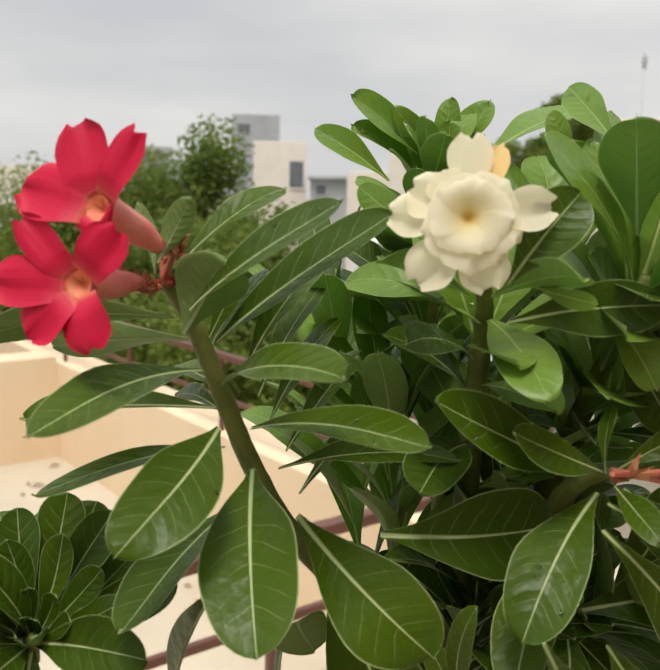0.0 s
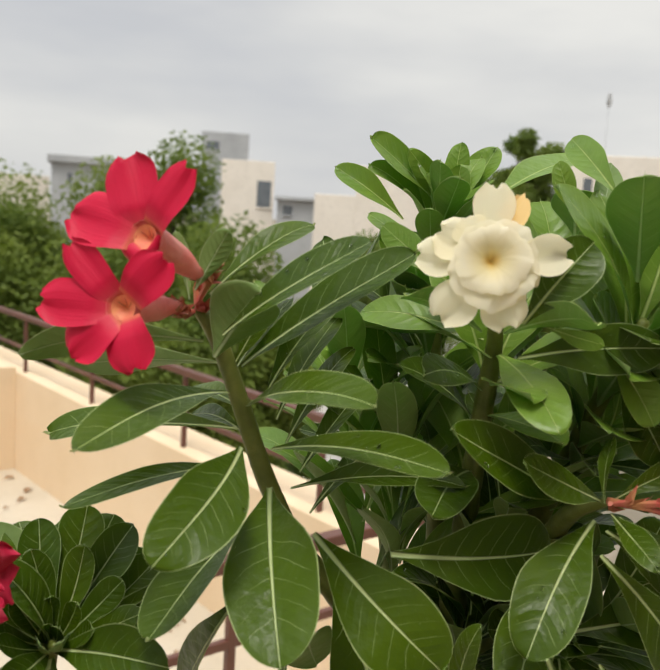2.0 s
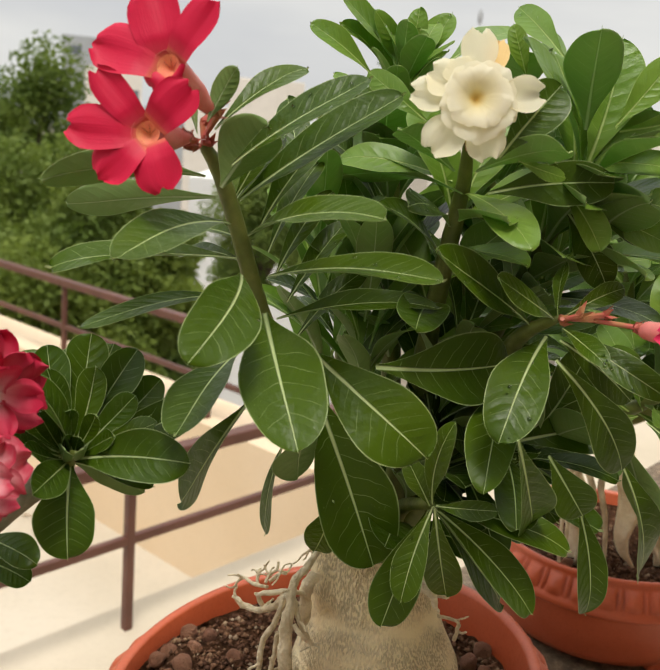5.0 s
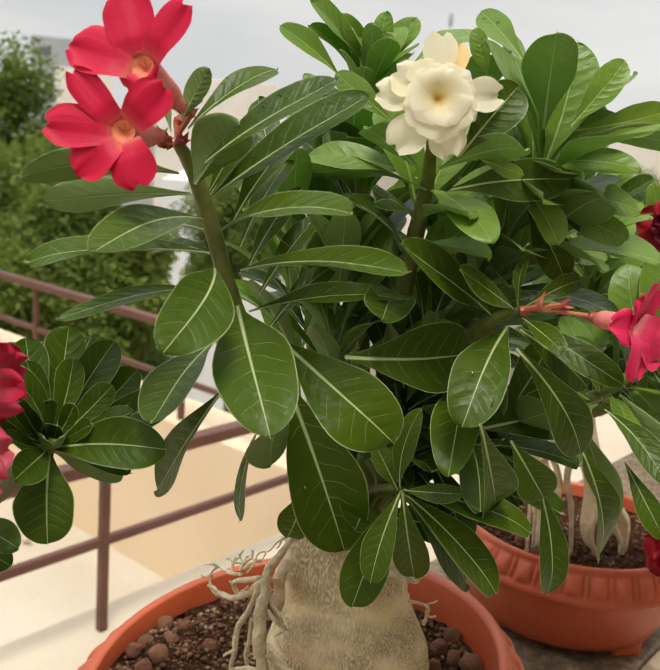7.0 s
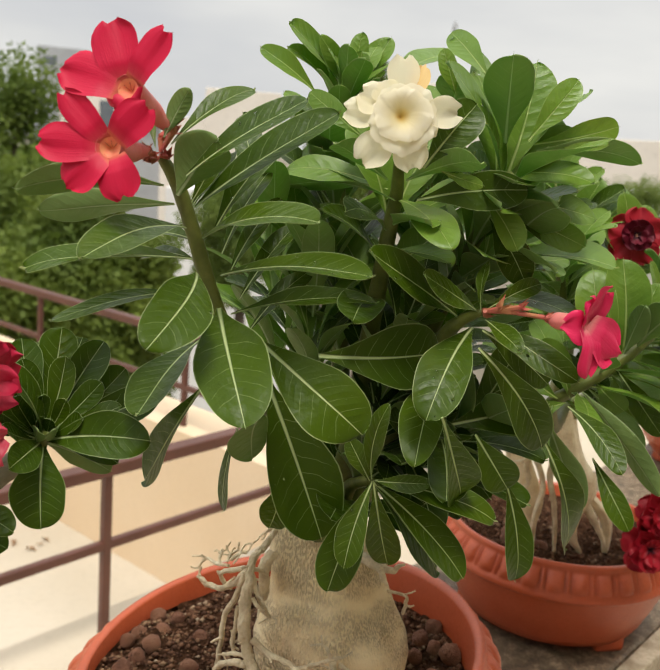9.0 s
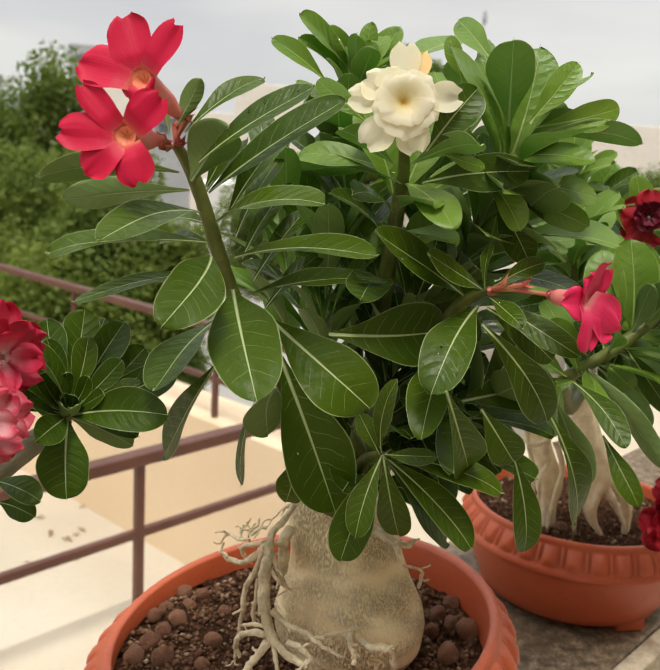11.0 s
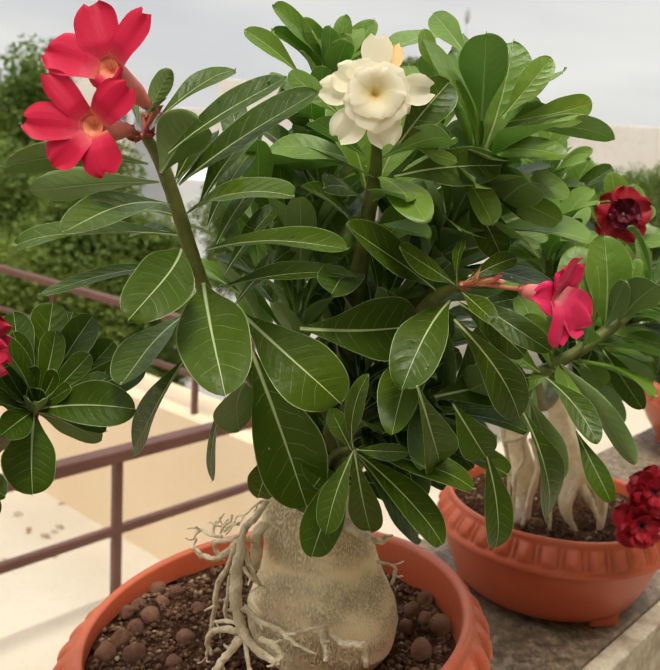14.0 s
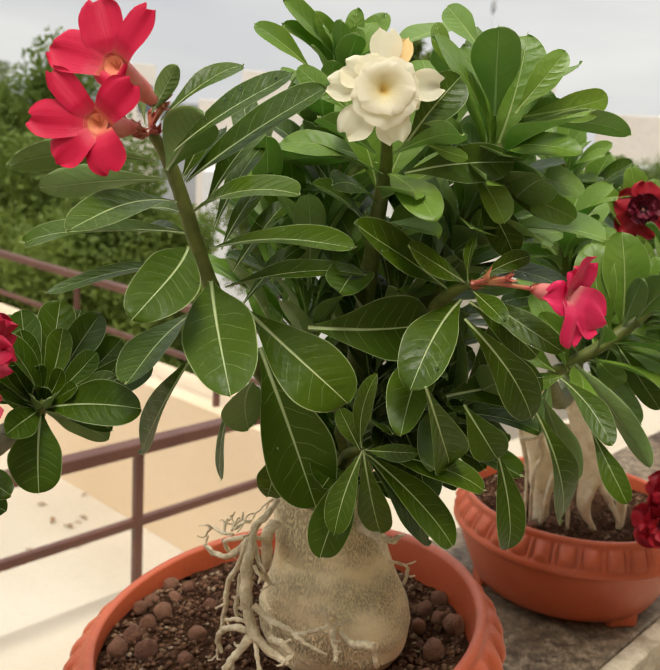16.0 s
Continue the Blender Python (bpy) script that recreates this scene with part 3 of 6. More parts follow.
# ---- pots ----
def pot(name, at, r, lean, label, group, low=False):
    """A round bowl pot with a lobed band under its lip, three feet and a rim that has warped out of level."""
    ob = thing(name, at, label, "flower pot", group)
    at = Vector(at)
    sides = (32 if low else 42) * 12
    prof = [(0.60, 0.020), (0.68, 0.020), (0.78, 0.038), (0.87, 0.066), (0.935, 0.096), (0.965, 0.114), (0.980, 0.120), (1.070, 0.1215), (1.088, 0.125), (1.088, 0.131), (1.078, 0.134), (1.078, 0.138), (1.074, 0.146), (1.064, 0.155), (1.048, 0.164), (1.030, 0.171), (1.010, 0.174), (1.000, 0.177), (0.998, 0.181), (0.988, 0.184), (0.948, 0.184), (0.940, 0.180), (0.932, 0.150), (0.92, 0.130), (0.80, 0.09)]
    if low:
        # a shallower make whose band is narrower than its lip
        prof = [(0.66, 0.014), (0.76, 0.018), (0.80, 0.030), (0.87, 0.058), (0.925, 0.084), (0.955, 0.102), (0.966, 0.106), (0.996, 0.1065), (1.004, 0.110), (1.000, 0.116), (0.986, 0.1185), (0.980, 0.121), (0.968, 0.127), (0.954, 0.133), (0.938, 0.140), (0.922, 0.146), (0.914, 0.149), (0.918, 0.151), (0.918, 0.155), (0.910, 0.158), (0.884, 0.158), (0.876, 0.153), (0.868, 0.130), (0.85, 0.113), (0.74, 0.08)]
    swell = {11: 0.25, 12: 0.95, 13: 1.0, 14: 0.8, 15: 0.35}
    verts, faces = [], []
    for i, (pr, z) in enumerate(prof):
        for k in range(sides):
            a = 2 * math.pi * k / sides
            rr = pr * r
            if i in swell:
                # broad rounded lobes parted by a narrow rib between two grooves
                m = k % 12
                h = -0.0060 if m in (0, 3) else 0.0004 if m in (1, 2) else 0.0075 * math.sin(math.pi * (m - 3.2) / 8.6) ** 0.7
                if low:
                    h = (-0.0040, 0.0035, 0.0035, -0.0040)[m] if m < 4 else 0.0075 * math.sin(math.pi * (m - 3.2) / 8.6) ** 0.6
                rr += h * swell[i]
            x, y = rr * math.cos(a), rr * math.sin(a)
            verts.append(at + Vector((x, y, z + (lean[0] * x + lean[1] * y) * z / 0.18)))
    for i in range(len(prof) - 1):
        for k in range(sides):
            a, b = i * sides + k, i * sides + (k + 1) % sides
            faces.append((a, b, b + sides, a + sides))
    faces.append(tuple(reversed(range(sides))))
    part("bowl", mesh("bowl", verts, faces, [POT]), ob)
    for k in range(3):
        a = 2 * math.pi * (k / 3) - (1.22 if low else 1.50)
        c = at + Vector((math.cos(a), math.sin(a), 0)) * r * (0.64 if low else 0.58)
        v, f = box(c.x - 0.024, c.y - 0.020, at.z, c.x + 0.024, c.y + 0.020, at.z + 0.045)
        part("foot", bevelled("foot", v, f, [POT], 0.006), ob)
    return ob


def soil(name, at, r, z, lean, seed, label, crumbs=7000):
    """A heap of earth with grit, filling a pot."""
    rnd = random.Random(seed)
    at = Vector(at)
    verts, faces = [at + Vector((0, 0, z))], []
    rings, sides = 40, 96
    for i in range(1, rings + 1):
        for k in range(sides):
            a, rr = 2 * math.pi * k / sides, r * i / rings
            x, y = rr * math.cos(a), rr * math.sin(a)
            h = 0.012 * noise.noise(Vector((x * 22, y * 22, seed))) + 0.006 * noise.noise(Vector((x * 90, y * 90, seed + 3)))
            verts.append(at + Vector((x, y, z + h * (1 if i < rings else 0) + lean[0] * x + lean[1] * y)))
    for k in range(sides):
        faces.append((0, 1 + k, 1 + (k + 1) % sides))
    for i in range(rings - 1):
        for k in range(sides):
            a, b = 1 + i * sides + k, 1 + i * sides + (k + 1) % sides
            faces.append((a, a + sides, b + sides, b))
    base = len(verts)
    verts += [at + Vector((r * 0.8 * math.cos(2 * math.pi * k / sides), r * 0.8 * math.sin(2 * math.pi * k / sides), 0.10)) for k in range(sides)]
    o = 1 + (rings - 1) * sides
    for k in range(sides):
        faces.append((o + k, base + k, base + (k + 1) % sides, o + (k + 1) % sides))
    faces.append(tuple(base + k for k in range(sides)))
    ob = tagged(new(name, mesh(name, verts, faces, [SOIL])), label, "soil", kind="stuff")
    # loose grit on top
    gv, gf = [], []
    for _ in range(crumbs):
        a, rr = rnd.uniform(0, 6.283), r * 0.96 * math.sqrt(rnd.random())
        x, y, s = rr * math.cos(a), rr * math.sin(a), 0.0013 + 0.0036 * rnd.random() ** 2
        c = at + Vector((x, y, z + 0.012 * noise.noise(Vector((x * 22, y * 22, seed))) + lean[0] * x + lean[1] * y + s * 0.4))
        o = len(gv)
        gv += [c + Vector((rnd.uniform(0.6, 1.3) * s * dx, rnd.uniform(0.6, 1.3) * s * dy, rnd.uniform(0.5, 1.0) * s * dz)) for dx, dy, dz in ((1, 0, 0), (-1, 0, 0), (0, 1, 0), (0, -1, 0), (0, 0, 1), (0, 0, -1))]
        gf += [(o + p, o + q, o + t) for p, q, t in ((0, 2, 4), (2, 1, 4), (1, 3, 4), (3, 0, 4), (2, 0, 5), (1, 2, 5), (3, 1, 5), (0, 3, 5))]
    tagged(new(name.replace("soil", "grit"), mesh("grit", gv, gf, [GRIT])), "brown grit and crumbs scattered on the soil", "grit", kind="stuff")
    return ob


def pebble_mesh(seed):
    bm = bmesh.new()
    bmesh.ops.create_icosphere(bm, subdivisions=3, radius=1.0)
    for v in bm.verts:
        v.co *= 1 + 0.26 * noise.noise(v.co * 1.3 + Vector((seed * 3.1, 0, 0))) + 0.09 * noise.noise(v.co * 4 + Vector((seed, 2, 0)))
    me = bpy.data.meshes.new("clay_pebble")
    bm.to_mesh(me)
    bm.free()
    me.materials.append(PEBBLE)
    me.polygons.foreach_set("use_smooth", [True] * len(me.polygons))
    return me


PEBBLES = [pebble_mesh(k) for k in range(5)]


def pebble(at, size, seed, group):
    rnd = random.Random(seed)
    ob = new("clay_pebble", PEBBLES[seed % 5])
    ob.location = at
    ob.rotation_euler = (rnd.uniform(0, 6), rnd.uniform(0, 6), rnd.uniform(0, 6))
    ob.scale = (size, size * rnd.uniform(0.8, 1.0), size * rnd.uniform(0.75, 0.95))
    return tagged(ob, "round brown baked clay pebble lying on the potting soil", "pebble", group)


SHELF_Z = 0.72
POT_A, POT_B, POT_C = Vector((0.058, 0.660, SHELF_Z)), Vector((0.563, 1.024, SHELF_Z)), Vector((-0.46, 0.28, SHELF_Z))
pot("flower_pot", POT_A, 0.2125, (0.165, 0.0), "terracotta-coloured plastic bowl pot with a fluted rim", "pots on the shelf")
pot("flower_pot", POT_B, 0.184, (0.0, 0.0), "terracotta-coloured plastic bowl pot with a fluted rim", "pots on the shelf", True)
soil("potting_soil", POT_A, 0.2, 0.150, (0.10, 0.0), 4, "dark brown crumbly soil filling the pot")
soil("potting_soil", POT_B, 0.160, 0.136, (0.0, 0.0), 9, "dark brown crumbly soil filling the pot", 1800)


def soil_height(at, x, y, z, lean):
    return at.z + z + lean[0] * (x - at.x) + lean[1] * (y - at.y)


PEB = random.Random(21)


def scatter(centre, level, lean, n, spans, r0, r1, group):
    """Pebbles side by side on the soil, none overlapping."""
    done = []
    for k in range(n * 12):
        if len(done) >= n:
            break
        lo, hi = spans[k % len(spans)]
        a, rr, s = PEB.uniform(lo, hi), PEB.uniform(r0, r1), PEB.uniform(0.0085, 0.0125)
        x, y = centre.x + rr * math.cos(a), centre.y + rr * math.sin(a)
        if any((x - p) ** 2 + (y - q) ** 2 < (1.0 * (s + w)) ** 2 for p, q, w in done):
            continue
        done.append((x, y, s))
        pebble((x, y, soil_height(centre, x, y, level, lean) + s * 0.45), s, len(done), group)


for k, (x, y, s) in enumerate([(-0.064, 0.800, 0.0105), (-0.042, 0.789, 0.0100), (-0.086, 0.771, 0.0090), (-0.059, 0.770, 0.0090), (-0.099, 0.757, 0.0105), (-0.072, 0.743, 0.0110), (-0.089, 0.719, 0.0110), (-0.105, 0.700, 0.0120), (-0.120, 0.676, 0.0125), (-0.090, 0.668, 0.0125), (-0.034, 0.686, 0.0110), (0.243, 0.700, 0.0105), (0.221, 0.682, 0.0105), (0.230, 0.661, 0.0090), (0.242, 0.643, 0.0125), (0.208, 0.602, 0.0125), (-0.018, 0.746, 0.0090), (0.205, 0.651, 0.0090), (-0.049, 0.642, 0.0110)]):
    pebble((x, y, soil_height(POT_A, x, y, 0.150, (0.10, 0)) + s * 0.45), s, k, "clay pebbles in the front pot")
scatter(POT_A, 0.150, (0.10, 0), 10, ((3.9, 5.6),), 0.13, 0.178, "clay pebbles in the front pot")
scatter(POT_B, 0.138, (0.0, 0.0), 5, ((2.5, 4.1),), 0.06, 0.145, "clay pebbles in the second pot")


# ---- the front plant ----
def caudex_mesh(axis, seed, name="caudex", sides=96, rings=60, lump=0.10, mat=None, dents=()):
    """A swollen trunk: axis of (x, y, z, radius) points, with soft lobes and wrinkles."""
    path = smooth_path(axis, 12)
    verts, faces = [], []
    for q, r in path:
        for k in range(sides):
            a = 2 * math.pi * k / sides
            d = Vector((math.cos(a), math.sin(a), 0))
            s = q + d * r
            rr = r * (1 + lump * noise.noise(Vector((d.x * 1.3, d.y * 1.3, q.z * 9 + seed))) + 0.5 * lump * noise.noise(Vector((s.x * 26, s.y * 26, s.z * 14 + seed))))
            p = q + d * rr
            for c, w, deep in dents:
                p -= d * deep * math.exp(-((p - Vector(c)).length / w) ** 2)
            verts.append(p)
    n = len(path)
    for i in range(n - 1):
        for k in range(sides):
            a, b = i * sides + k, i * sides + (k + 1) % sides
            faces.append((a, b, b + sides, a + sides))
    faces.append(tuple(reversed(range(sides))))
    faces.append(tuple((n - 1) * sides + k for k in range(sides)))
    return mesh(name, verts, faces, [mat or BARK])


plant = thing("desert_rose", (POT_A.x + 0.05, POT_A.y, SHELF_Z + 0.14), "desert rose with a swollen trunk, glossy leaves, crimson and cream blooms", "potted plant", "desert roses in pots")
part("caudex", caudex_mesh([(0.105, 0.632, 0.845, 0.0500), (0.107, 0.632, 0.871, 0.0450), (0.105, 0.632, 0.879, 0.0602), (0.105, 0.632, 0.892, 0.0717), (0.105, 0.632, 0.907, 0.0790), (0.104, 0.632, 0.925, 0.0803), (0.104, 0.632, 0.944, 0.0752), (0.101, 0.632, 0.969, 0.0654), (0.097, 0.632, 0.994, 0.0588), (0.092, 0.632, 1.018, 0.0548), (0.088, 0.632, 1.037, 0.0504), (0.084, 0.632, 1.051, 0.0455), (0.081, 0.632, 1.065, 0.0390), (0.080, 0.632, 1.079, 0.0313)], 3.0, lump=0.09, dents=(((0.029, 0.598, 0.996), 0.014, 0.030), ((0.024, 0.578, 0.921), 0.030, 0.012))), plant, "swollen grey-beige wrinkled trunk")


def root_tube(pts, seed):
    """A knotty root: a tube whose girth and run waver."""
    out = []
    for i, (q, r) in enumerate(smooth_path(pts, 5)):
        z = Vector((i * 0.55, seed * 7.3, 0.5))
        g = 1 + 0.22 * noise.noise(z) + (0.12 if (i + seed) % 6 == 0 else 0.0)
        o = noise.noise_vector(z * 0.9) * min(0.0016, r * 0.35)
        out.append((*(q + o), max(0.0008, r * g * 0.70)))
    return tube(out, 10, 2, 0.10, seed)


def roots():
    """Bare aerial roots that hang down the trunk's flank and spread over the soil."""
    anchor = [
        [(0.035, 0.605, 1.062, 0.0065), (0.023, 0.595, 1.049, 0.0072), (0.012, 0.585, 1.042, 0.0068), (0.007, 0.572, 1.023, 0.0066), (0.004, 0.568, 0.995, 0.0066), (0.006, 0.560, 0.971, 0.0063), (0.012, 0.550, 0.952, 0.0058), (0.025, 0.538, 0.941, 0.0054), (0.043, 0.522, 0.937, 0.0043)],
        [(0.011, 0.556, 0.977, 0.0047), (0.027, 0.548, 0.965, 0.0043), (0.040, 0.540, 0.962, 0.0040), (0.050, 0.532, 0.957, 0.0036), (0.061, 0.526, 0.951, 0.0029), (0.077, 0.520, 0.946, 0.0014)],
        [(0.048, 0.533, 0.959, 0.0029), (0.066, 0.532, 0.963, 0.0029), (0.080, 0.532, 0.967, 0.0025), (0.092, 0.534, 0.967, 0.0014)],
        [(0.079, 0.532, 0.967, 0.0022), (0.077, 0.532, 0.976, 0.0022), (0.072, 0.534, 0.982, 0.0014)],
        [(0.005, 0.585, 1.029, 0.0043), (-0.002, 0.590, 1.001, 0.0040), (-0.010, 0.596, 0.979, 0.0036), (-0.012, 0.598, 0.955, 0.0036), (-0.015, 0.600, 0.927, 0.0029), (-0.018, 0.596, 0.901, 0.0022)],
        [(0.005, 0.590, 1.024, 0.0043), (-0.002, 0.612, 1.002, 0.0043), (-0.012, 0.640, 0.984, 0.0043), (-0.021, 0.655, 0.980, 0.0040), (-0.028, 0.668, 0.979, 0.0036)],
        [(0.028, 0.600, 1.019, 0.0032), (0.009, 0.590, 1.029, 0.0036), (-0.006, 0.605, 1.021, 0.0036), (-0.014, 0.620, 1.009, 0.0032), (-0.007, 0.628, 0.994, 0.0029), (-0.000, 0.632, 0.994, 0.0022)],
        [(-0.005, 0.625, 1.015, 0.0025), (-0.016, 0.635, 1.012, 0.0025), (-0.025, 0.650, 1.011, 0.0022), (-0.032, 0.660, 0.996, 0.0014)],
        [(-0.013, 0.632, 1.013, 0.0022), (-0.013, 0.640, 1.020, 0.0022), (-0.010, 0.645, 1.023, 0.0014)],
        [(-0.007, 0.625, 1.019, 0.0022), (-0.004, 0.630, 1.024, 0.0022), (0.003, 0.630, 1.029, 0.0018), (0.004, 0.632, 1.036, 0.0014)],
        [(-0.005, 0.620, 1.023, 0.0023), (0.005, 0.622, 1.030, 0.0022), (0.012, 0.622, 1.031, 0.0014)],
        [(0.012, 0.582, 1.027, 0.0032), (0.016, 0.572, 1.012, 0.0032), (0.023, 0.570, 0.998, 0.0029), (0.030, 0.575, 0.987, 0.0014)],
        [(0.010, 0.566, 1.012, 0.0029), (0.017, 0.562, 1.004, 0.0025), (0.027, 0.566, 0.992, 0.0014)],
        [(-0.000, 0.585, 0.993, 0.0036), (-0.001, 0.587, 0.971, 0.0035), (-0.003, 0.589, 0.954, 0.0032), (-0.000, 0.585, 0.944, 0.0022)],
        [(0.007, 0.562, 0.956, 0.0029), (-0.004, 0.570, 0.954, 0.0029), (-0.012, 0.578, 0.949, 0.0022)],
        [(0.007, 0.558, 0.950, 0.0068), (-0.005, 0.566, 0.948, 0.0061), (-0.016, 0.575, 0.939, 0.0058), (-0.019, 0.578, 0.925, 0.0050), (-0.015, 0.572, 0.918, 0.0036)],
        [(0.010, 0.552, 0.948, 0.0079), (0.002, 0.550, 0.937, 0.0076), (-0.008, 0.548, 0.925, 0.0072), (-0.014, 0.545, 0.917, 0.0058)],
        [(0.025, 0.540, 0.950, 0.0058), (0.036, 0.530, 0.952, 0.0065), (0.045, 0.525, 0.944, 0.0058), (0.039, 0.522, 0.940, 0.0043)],
        [(0.014, 0.548, 0.943, 0.0050), (0.015, 0.540, 0.935, 0.0043), (0.016, 0.532, 0.928, 0.0036)],
        [(0.098, 0.548, 0.945, 0.0050), (0.106, 0.528, 0.949, 0.0054), (0.114, 0.522, 0.954, 0.0054), (0.121, 0.520, 0.947, 0.0047), (0.125, 0.522, 0.929, 0.0036)],
        [(0.127, 0.572, 1.038, 0.0058), (0.131, 0.566, 1.036, 0.0047), (0.134, 0.566, 1.024, 0.0029)],
        [(0.147, 0.585, 1.025, 0.0043), (0.151, 0.580, 1.032, 0.0036), (0.154, 0.578, 1.034, 0.0022)],
        [(0.167, 0.600, 0.991, 0.0022), (0.170, 0.600, 0.981, 0.0029), (0.168, 0.600, 0.970, 0.0022)],
        [(0.086, 0.535, 0.948, 0.0043), (0.087, 0.525, 0.944, 0.0036), (0.085, 0.520, 0.938, 0.0029)],
        [(0.034, 0.605, 1.039, 0.0072), (0.027, 0.602, 1.027, 0.0079), (0.027, 0.605, 1.005, 0.0072), (0.030, 0.612, 0.986, 0.0050)],
        [(0.034, 0.610, 1.061, 0.0022), (0.028, 0.615, 1.055, 0.0018), (0.023, 0.620, 1.048, 0.0014)],
    ]
    for k, pts in enumerate(anchor):
        rnd = random.Random(k + 70)
        if k in (20, 21, 22, 23, 19):
            # these spring from the trunk's side
            q = pts[0]
            pts = [(q[0] * 0.45 + 0.10 * 0.55, q[1] * 0.45 + 0.632 * 0.55, q[2], q[3] * 1.3)] + pts
        if k in (15, 16, 17, 18):
            pts = [(q[0], q[1], q[2], q[3] * 0.72) for q in pts]
        if k == 0:
            pts = [(q[0], q[1], q[2], q[3] * (0.62, 0.66, 0.8, 1.1, 1.25, 1.25, 1.2, 1.1, 1.0)[i]) for i, q in enumerate(pts)]
        pieces = [root_tube(pts, k)]
        # short broken twigs
        for _ in range(3 if pts[0][3] < 0.0045 else 2):
            i = rnd.randrange(1, len(pts))
            q = Vector(pts[i][:3])
            d = (q - Vector(pts[i - 1][:3])).normalized()
            w = (d * 0.6 + Vector((rnd.uniform(-1, 1), rnd.uniform(-1, 0.3), rnd.uniform(-0.6, 0.8)))).normalized() * rnd.uniform(0.006, 0.014)
            r = min(0.0022, pts[i][3] * 0.6)
            e = q + w + Vector((rnd.uniform(-0.004, 0.004), 0, rnd.uniform(-0.004, 0.004)))
            pieces.append(root_tube([(*q, r), (*(q + w * 0.6), r * 0.85), (*e, r * 0.75)], k + 9))
        part("root", mesh("root", *joined(pieces), [ROOT]), plant)


roots()


def stem(owner, pts, mat=None, label=""):
    v, f = tube(pts, 14, 8, 0.10, len(pts))
    return part("branch", mesh("branch", v, f, [mat or STEM]), owner, label)


stem(plant, [(0.080, 0.595, 1.07, 0.022), (0.050, 0.565, 1.14, 0.0120), (0.010, 0.522, 1.205, 0.0080), (-0.024, 0.498, 1.255, 0.0066), (-0.045, 0.485, 1.300, 0.0060), (-0.060, 0.475, 1.343, 0.0056), (-0.075, 0.470, 1.383, 0.0052), (-0.088, 0.466, 1.404, 0.0036)])
stem(plant, [(0.088, 0.6, 1.07, 0.0149), (0.092, 0.57, 1.16, 0.0105), (0.09, 0.535, 1.26, 0.0081), (0.088, 0.5, 1.345, 0.0065), (0.087, 0.48, 1.392, 0.0050), (0.078, 0.455, 1.425, 0.0030)])
stem(plant, [(0.095, 0.595, 1.06, 0.0136), (0.12, 0.56, 1.15, 0.0099), (0.132, 0.52, 1.23, 0.0081), (0.14, 0.48, 1.285, 0.0062), (0.152, 0.447, 1.307, 0.0025)])
stem(plant, [(0.088, 0.575, 1.09, 0.0087), (0.084, 0.53, 1.135, 0.0062), (0.078, 0.447, 1.173, 0.0025)])
stem(plant, [(0.09, 0.6, 1.09, 0.0124), (0.088, 0.61, 1.2, 0.0087), (0.075, 0.605, 1.33, 0.0068), (0.066, 0.595, 1.43, 0.0050), (0.068, 0.590, 1.468, 0.0030)])
stem(plant, [(0.1, 0.6, 1.08, 0.0124), (0.135, 0.58, 1.2, 0.0087), (0.16, 0.53, 1.32, 0.0068), (0.172, 0.47, 1.41, 0.0030)])
stem(plant, [(0.095, 0.605, 1.1, 0.0112), (0.125, 0.6, 1.25, 0.0081), (0.15, 0.58, 1.4, 0.0056), (0.15, 0.565, 1.45, 0.0030)])


# ---- leaves of the front plant ----
# branch red
leaf(plant, (-0.042, 0.477, 1.296), (-0.031, 0.373, 1.239), 0.051, (-0.14, -0.49, 0.86), 0)
leaf(plant, (-0.015, 0.450, 1.279), (0.054, 0.398, 1.226), 0.048, (-0.25, -0.84, 0.47), 0)
leaf(plant, (-0.060, 0.467, 1.323), (-0.094, 0.369, 1.290), 0.040, (0.42, -0.42, 0.80), 0)
leaf(plant, (-0.069, 0.468, 1.355), (-0.134, 0.379, 1.340), 0.034, (0.25, -0.34, 0.91), 0)
leaf(plant, (-0.063, 0.475, 1.332), (-0.183, 0.507, 1.318), 0.028, (-0.19, -0.30, 0.93), 0)
leaf(plant, (-0.077, 0.481, 1.370), (-0.176, 0.543, 1.353), 0.027, (0.33, 0.70, 0.63), 0)
leaf(plant, (-0.085, 0.476, 1.383), (-0.180, 0.440, 1.377), 0.023, (-0.34, 0.80, 0.50), 0)
leaf(plant, (-0.062, 0.479, 1.369), (0.033, 0.455, 1.440), 0.034, (-0.46, -0.62, 0.63), 1, bend=0.07, fold=0.40)
leaf(plant, (-0.071, 0.442, 1.392), (0.006, 0.431, 1.446), 0.030, (-0.45, -0.60, 0.66), 1, bend=0.07, fold=0.40)
leaf(plant, (-0.081, 0.463, 1.412), (-0.025, 0.478, 1.456), 0.022, (-0.45, -0.52, 0.72), 0, bend=0.06, fold=0.40)
leaf(plant, (-0.087, 0.439, 1.416), (-0.071, 0.449, 1.449), 0.015, (-0.42, 0.91, -0.06), 0)
leaf(plant, (-0.092, 0.458, 1.409), (-0.103, 0.468, 1.446), 0.009, (0.31, 0.94, -0.17), 0)
leaf(plant, (-0.076, 0.451, 1.378), (-0.052, 0.436, 1.417), 0.040, (-0.22, 0.90, 0.38), 0, bend=0.10, fold=0.45)
leaf(plant, (-0.066, 0.471, 1.372), (-0.048, 0.474, 1.411), 0.014, (-0.02, -1.00, 0.08), 0)
leaf(plant, (-0.047, 0.490, 1.351), (-0.006, 0.500, 1.412), 0.024, (-0.72, -0.62, 0.32), 0)
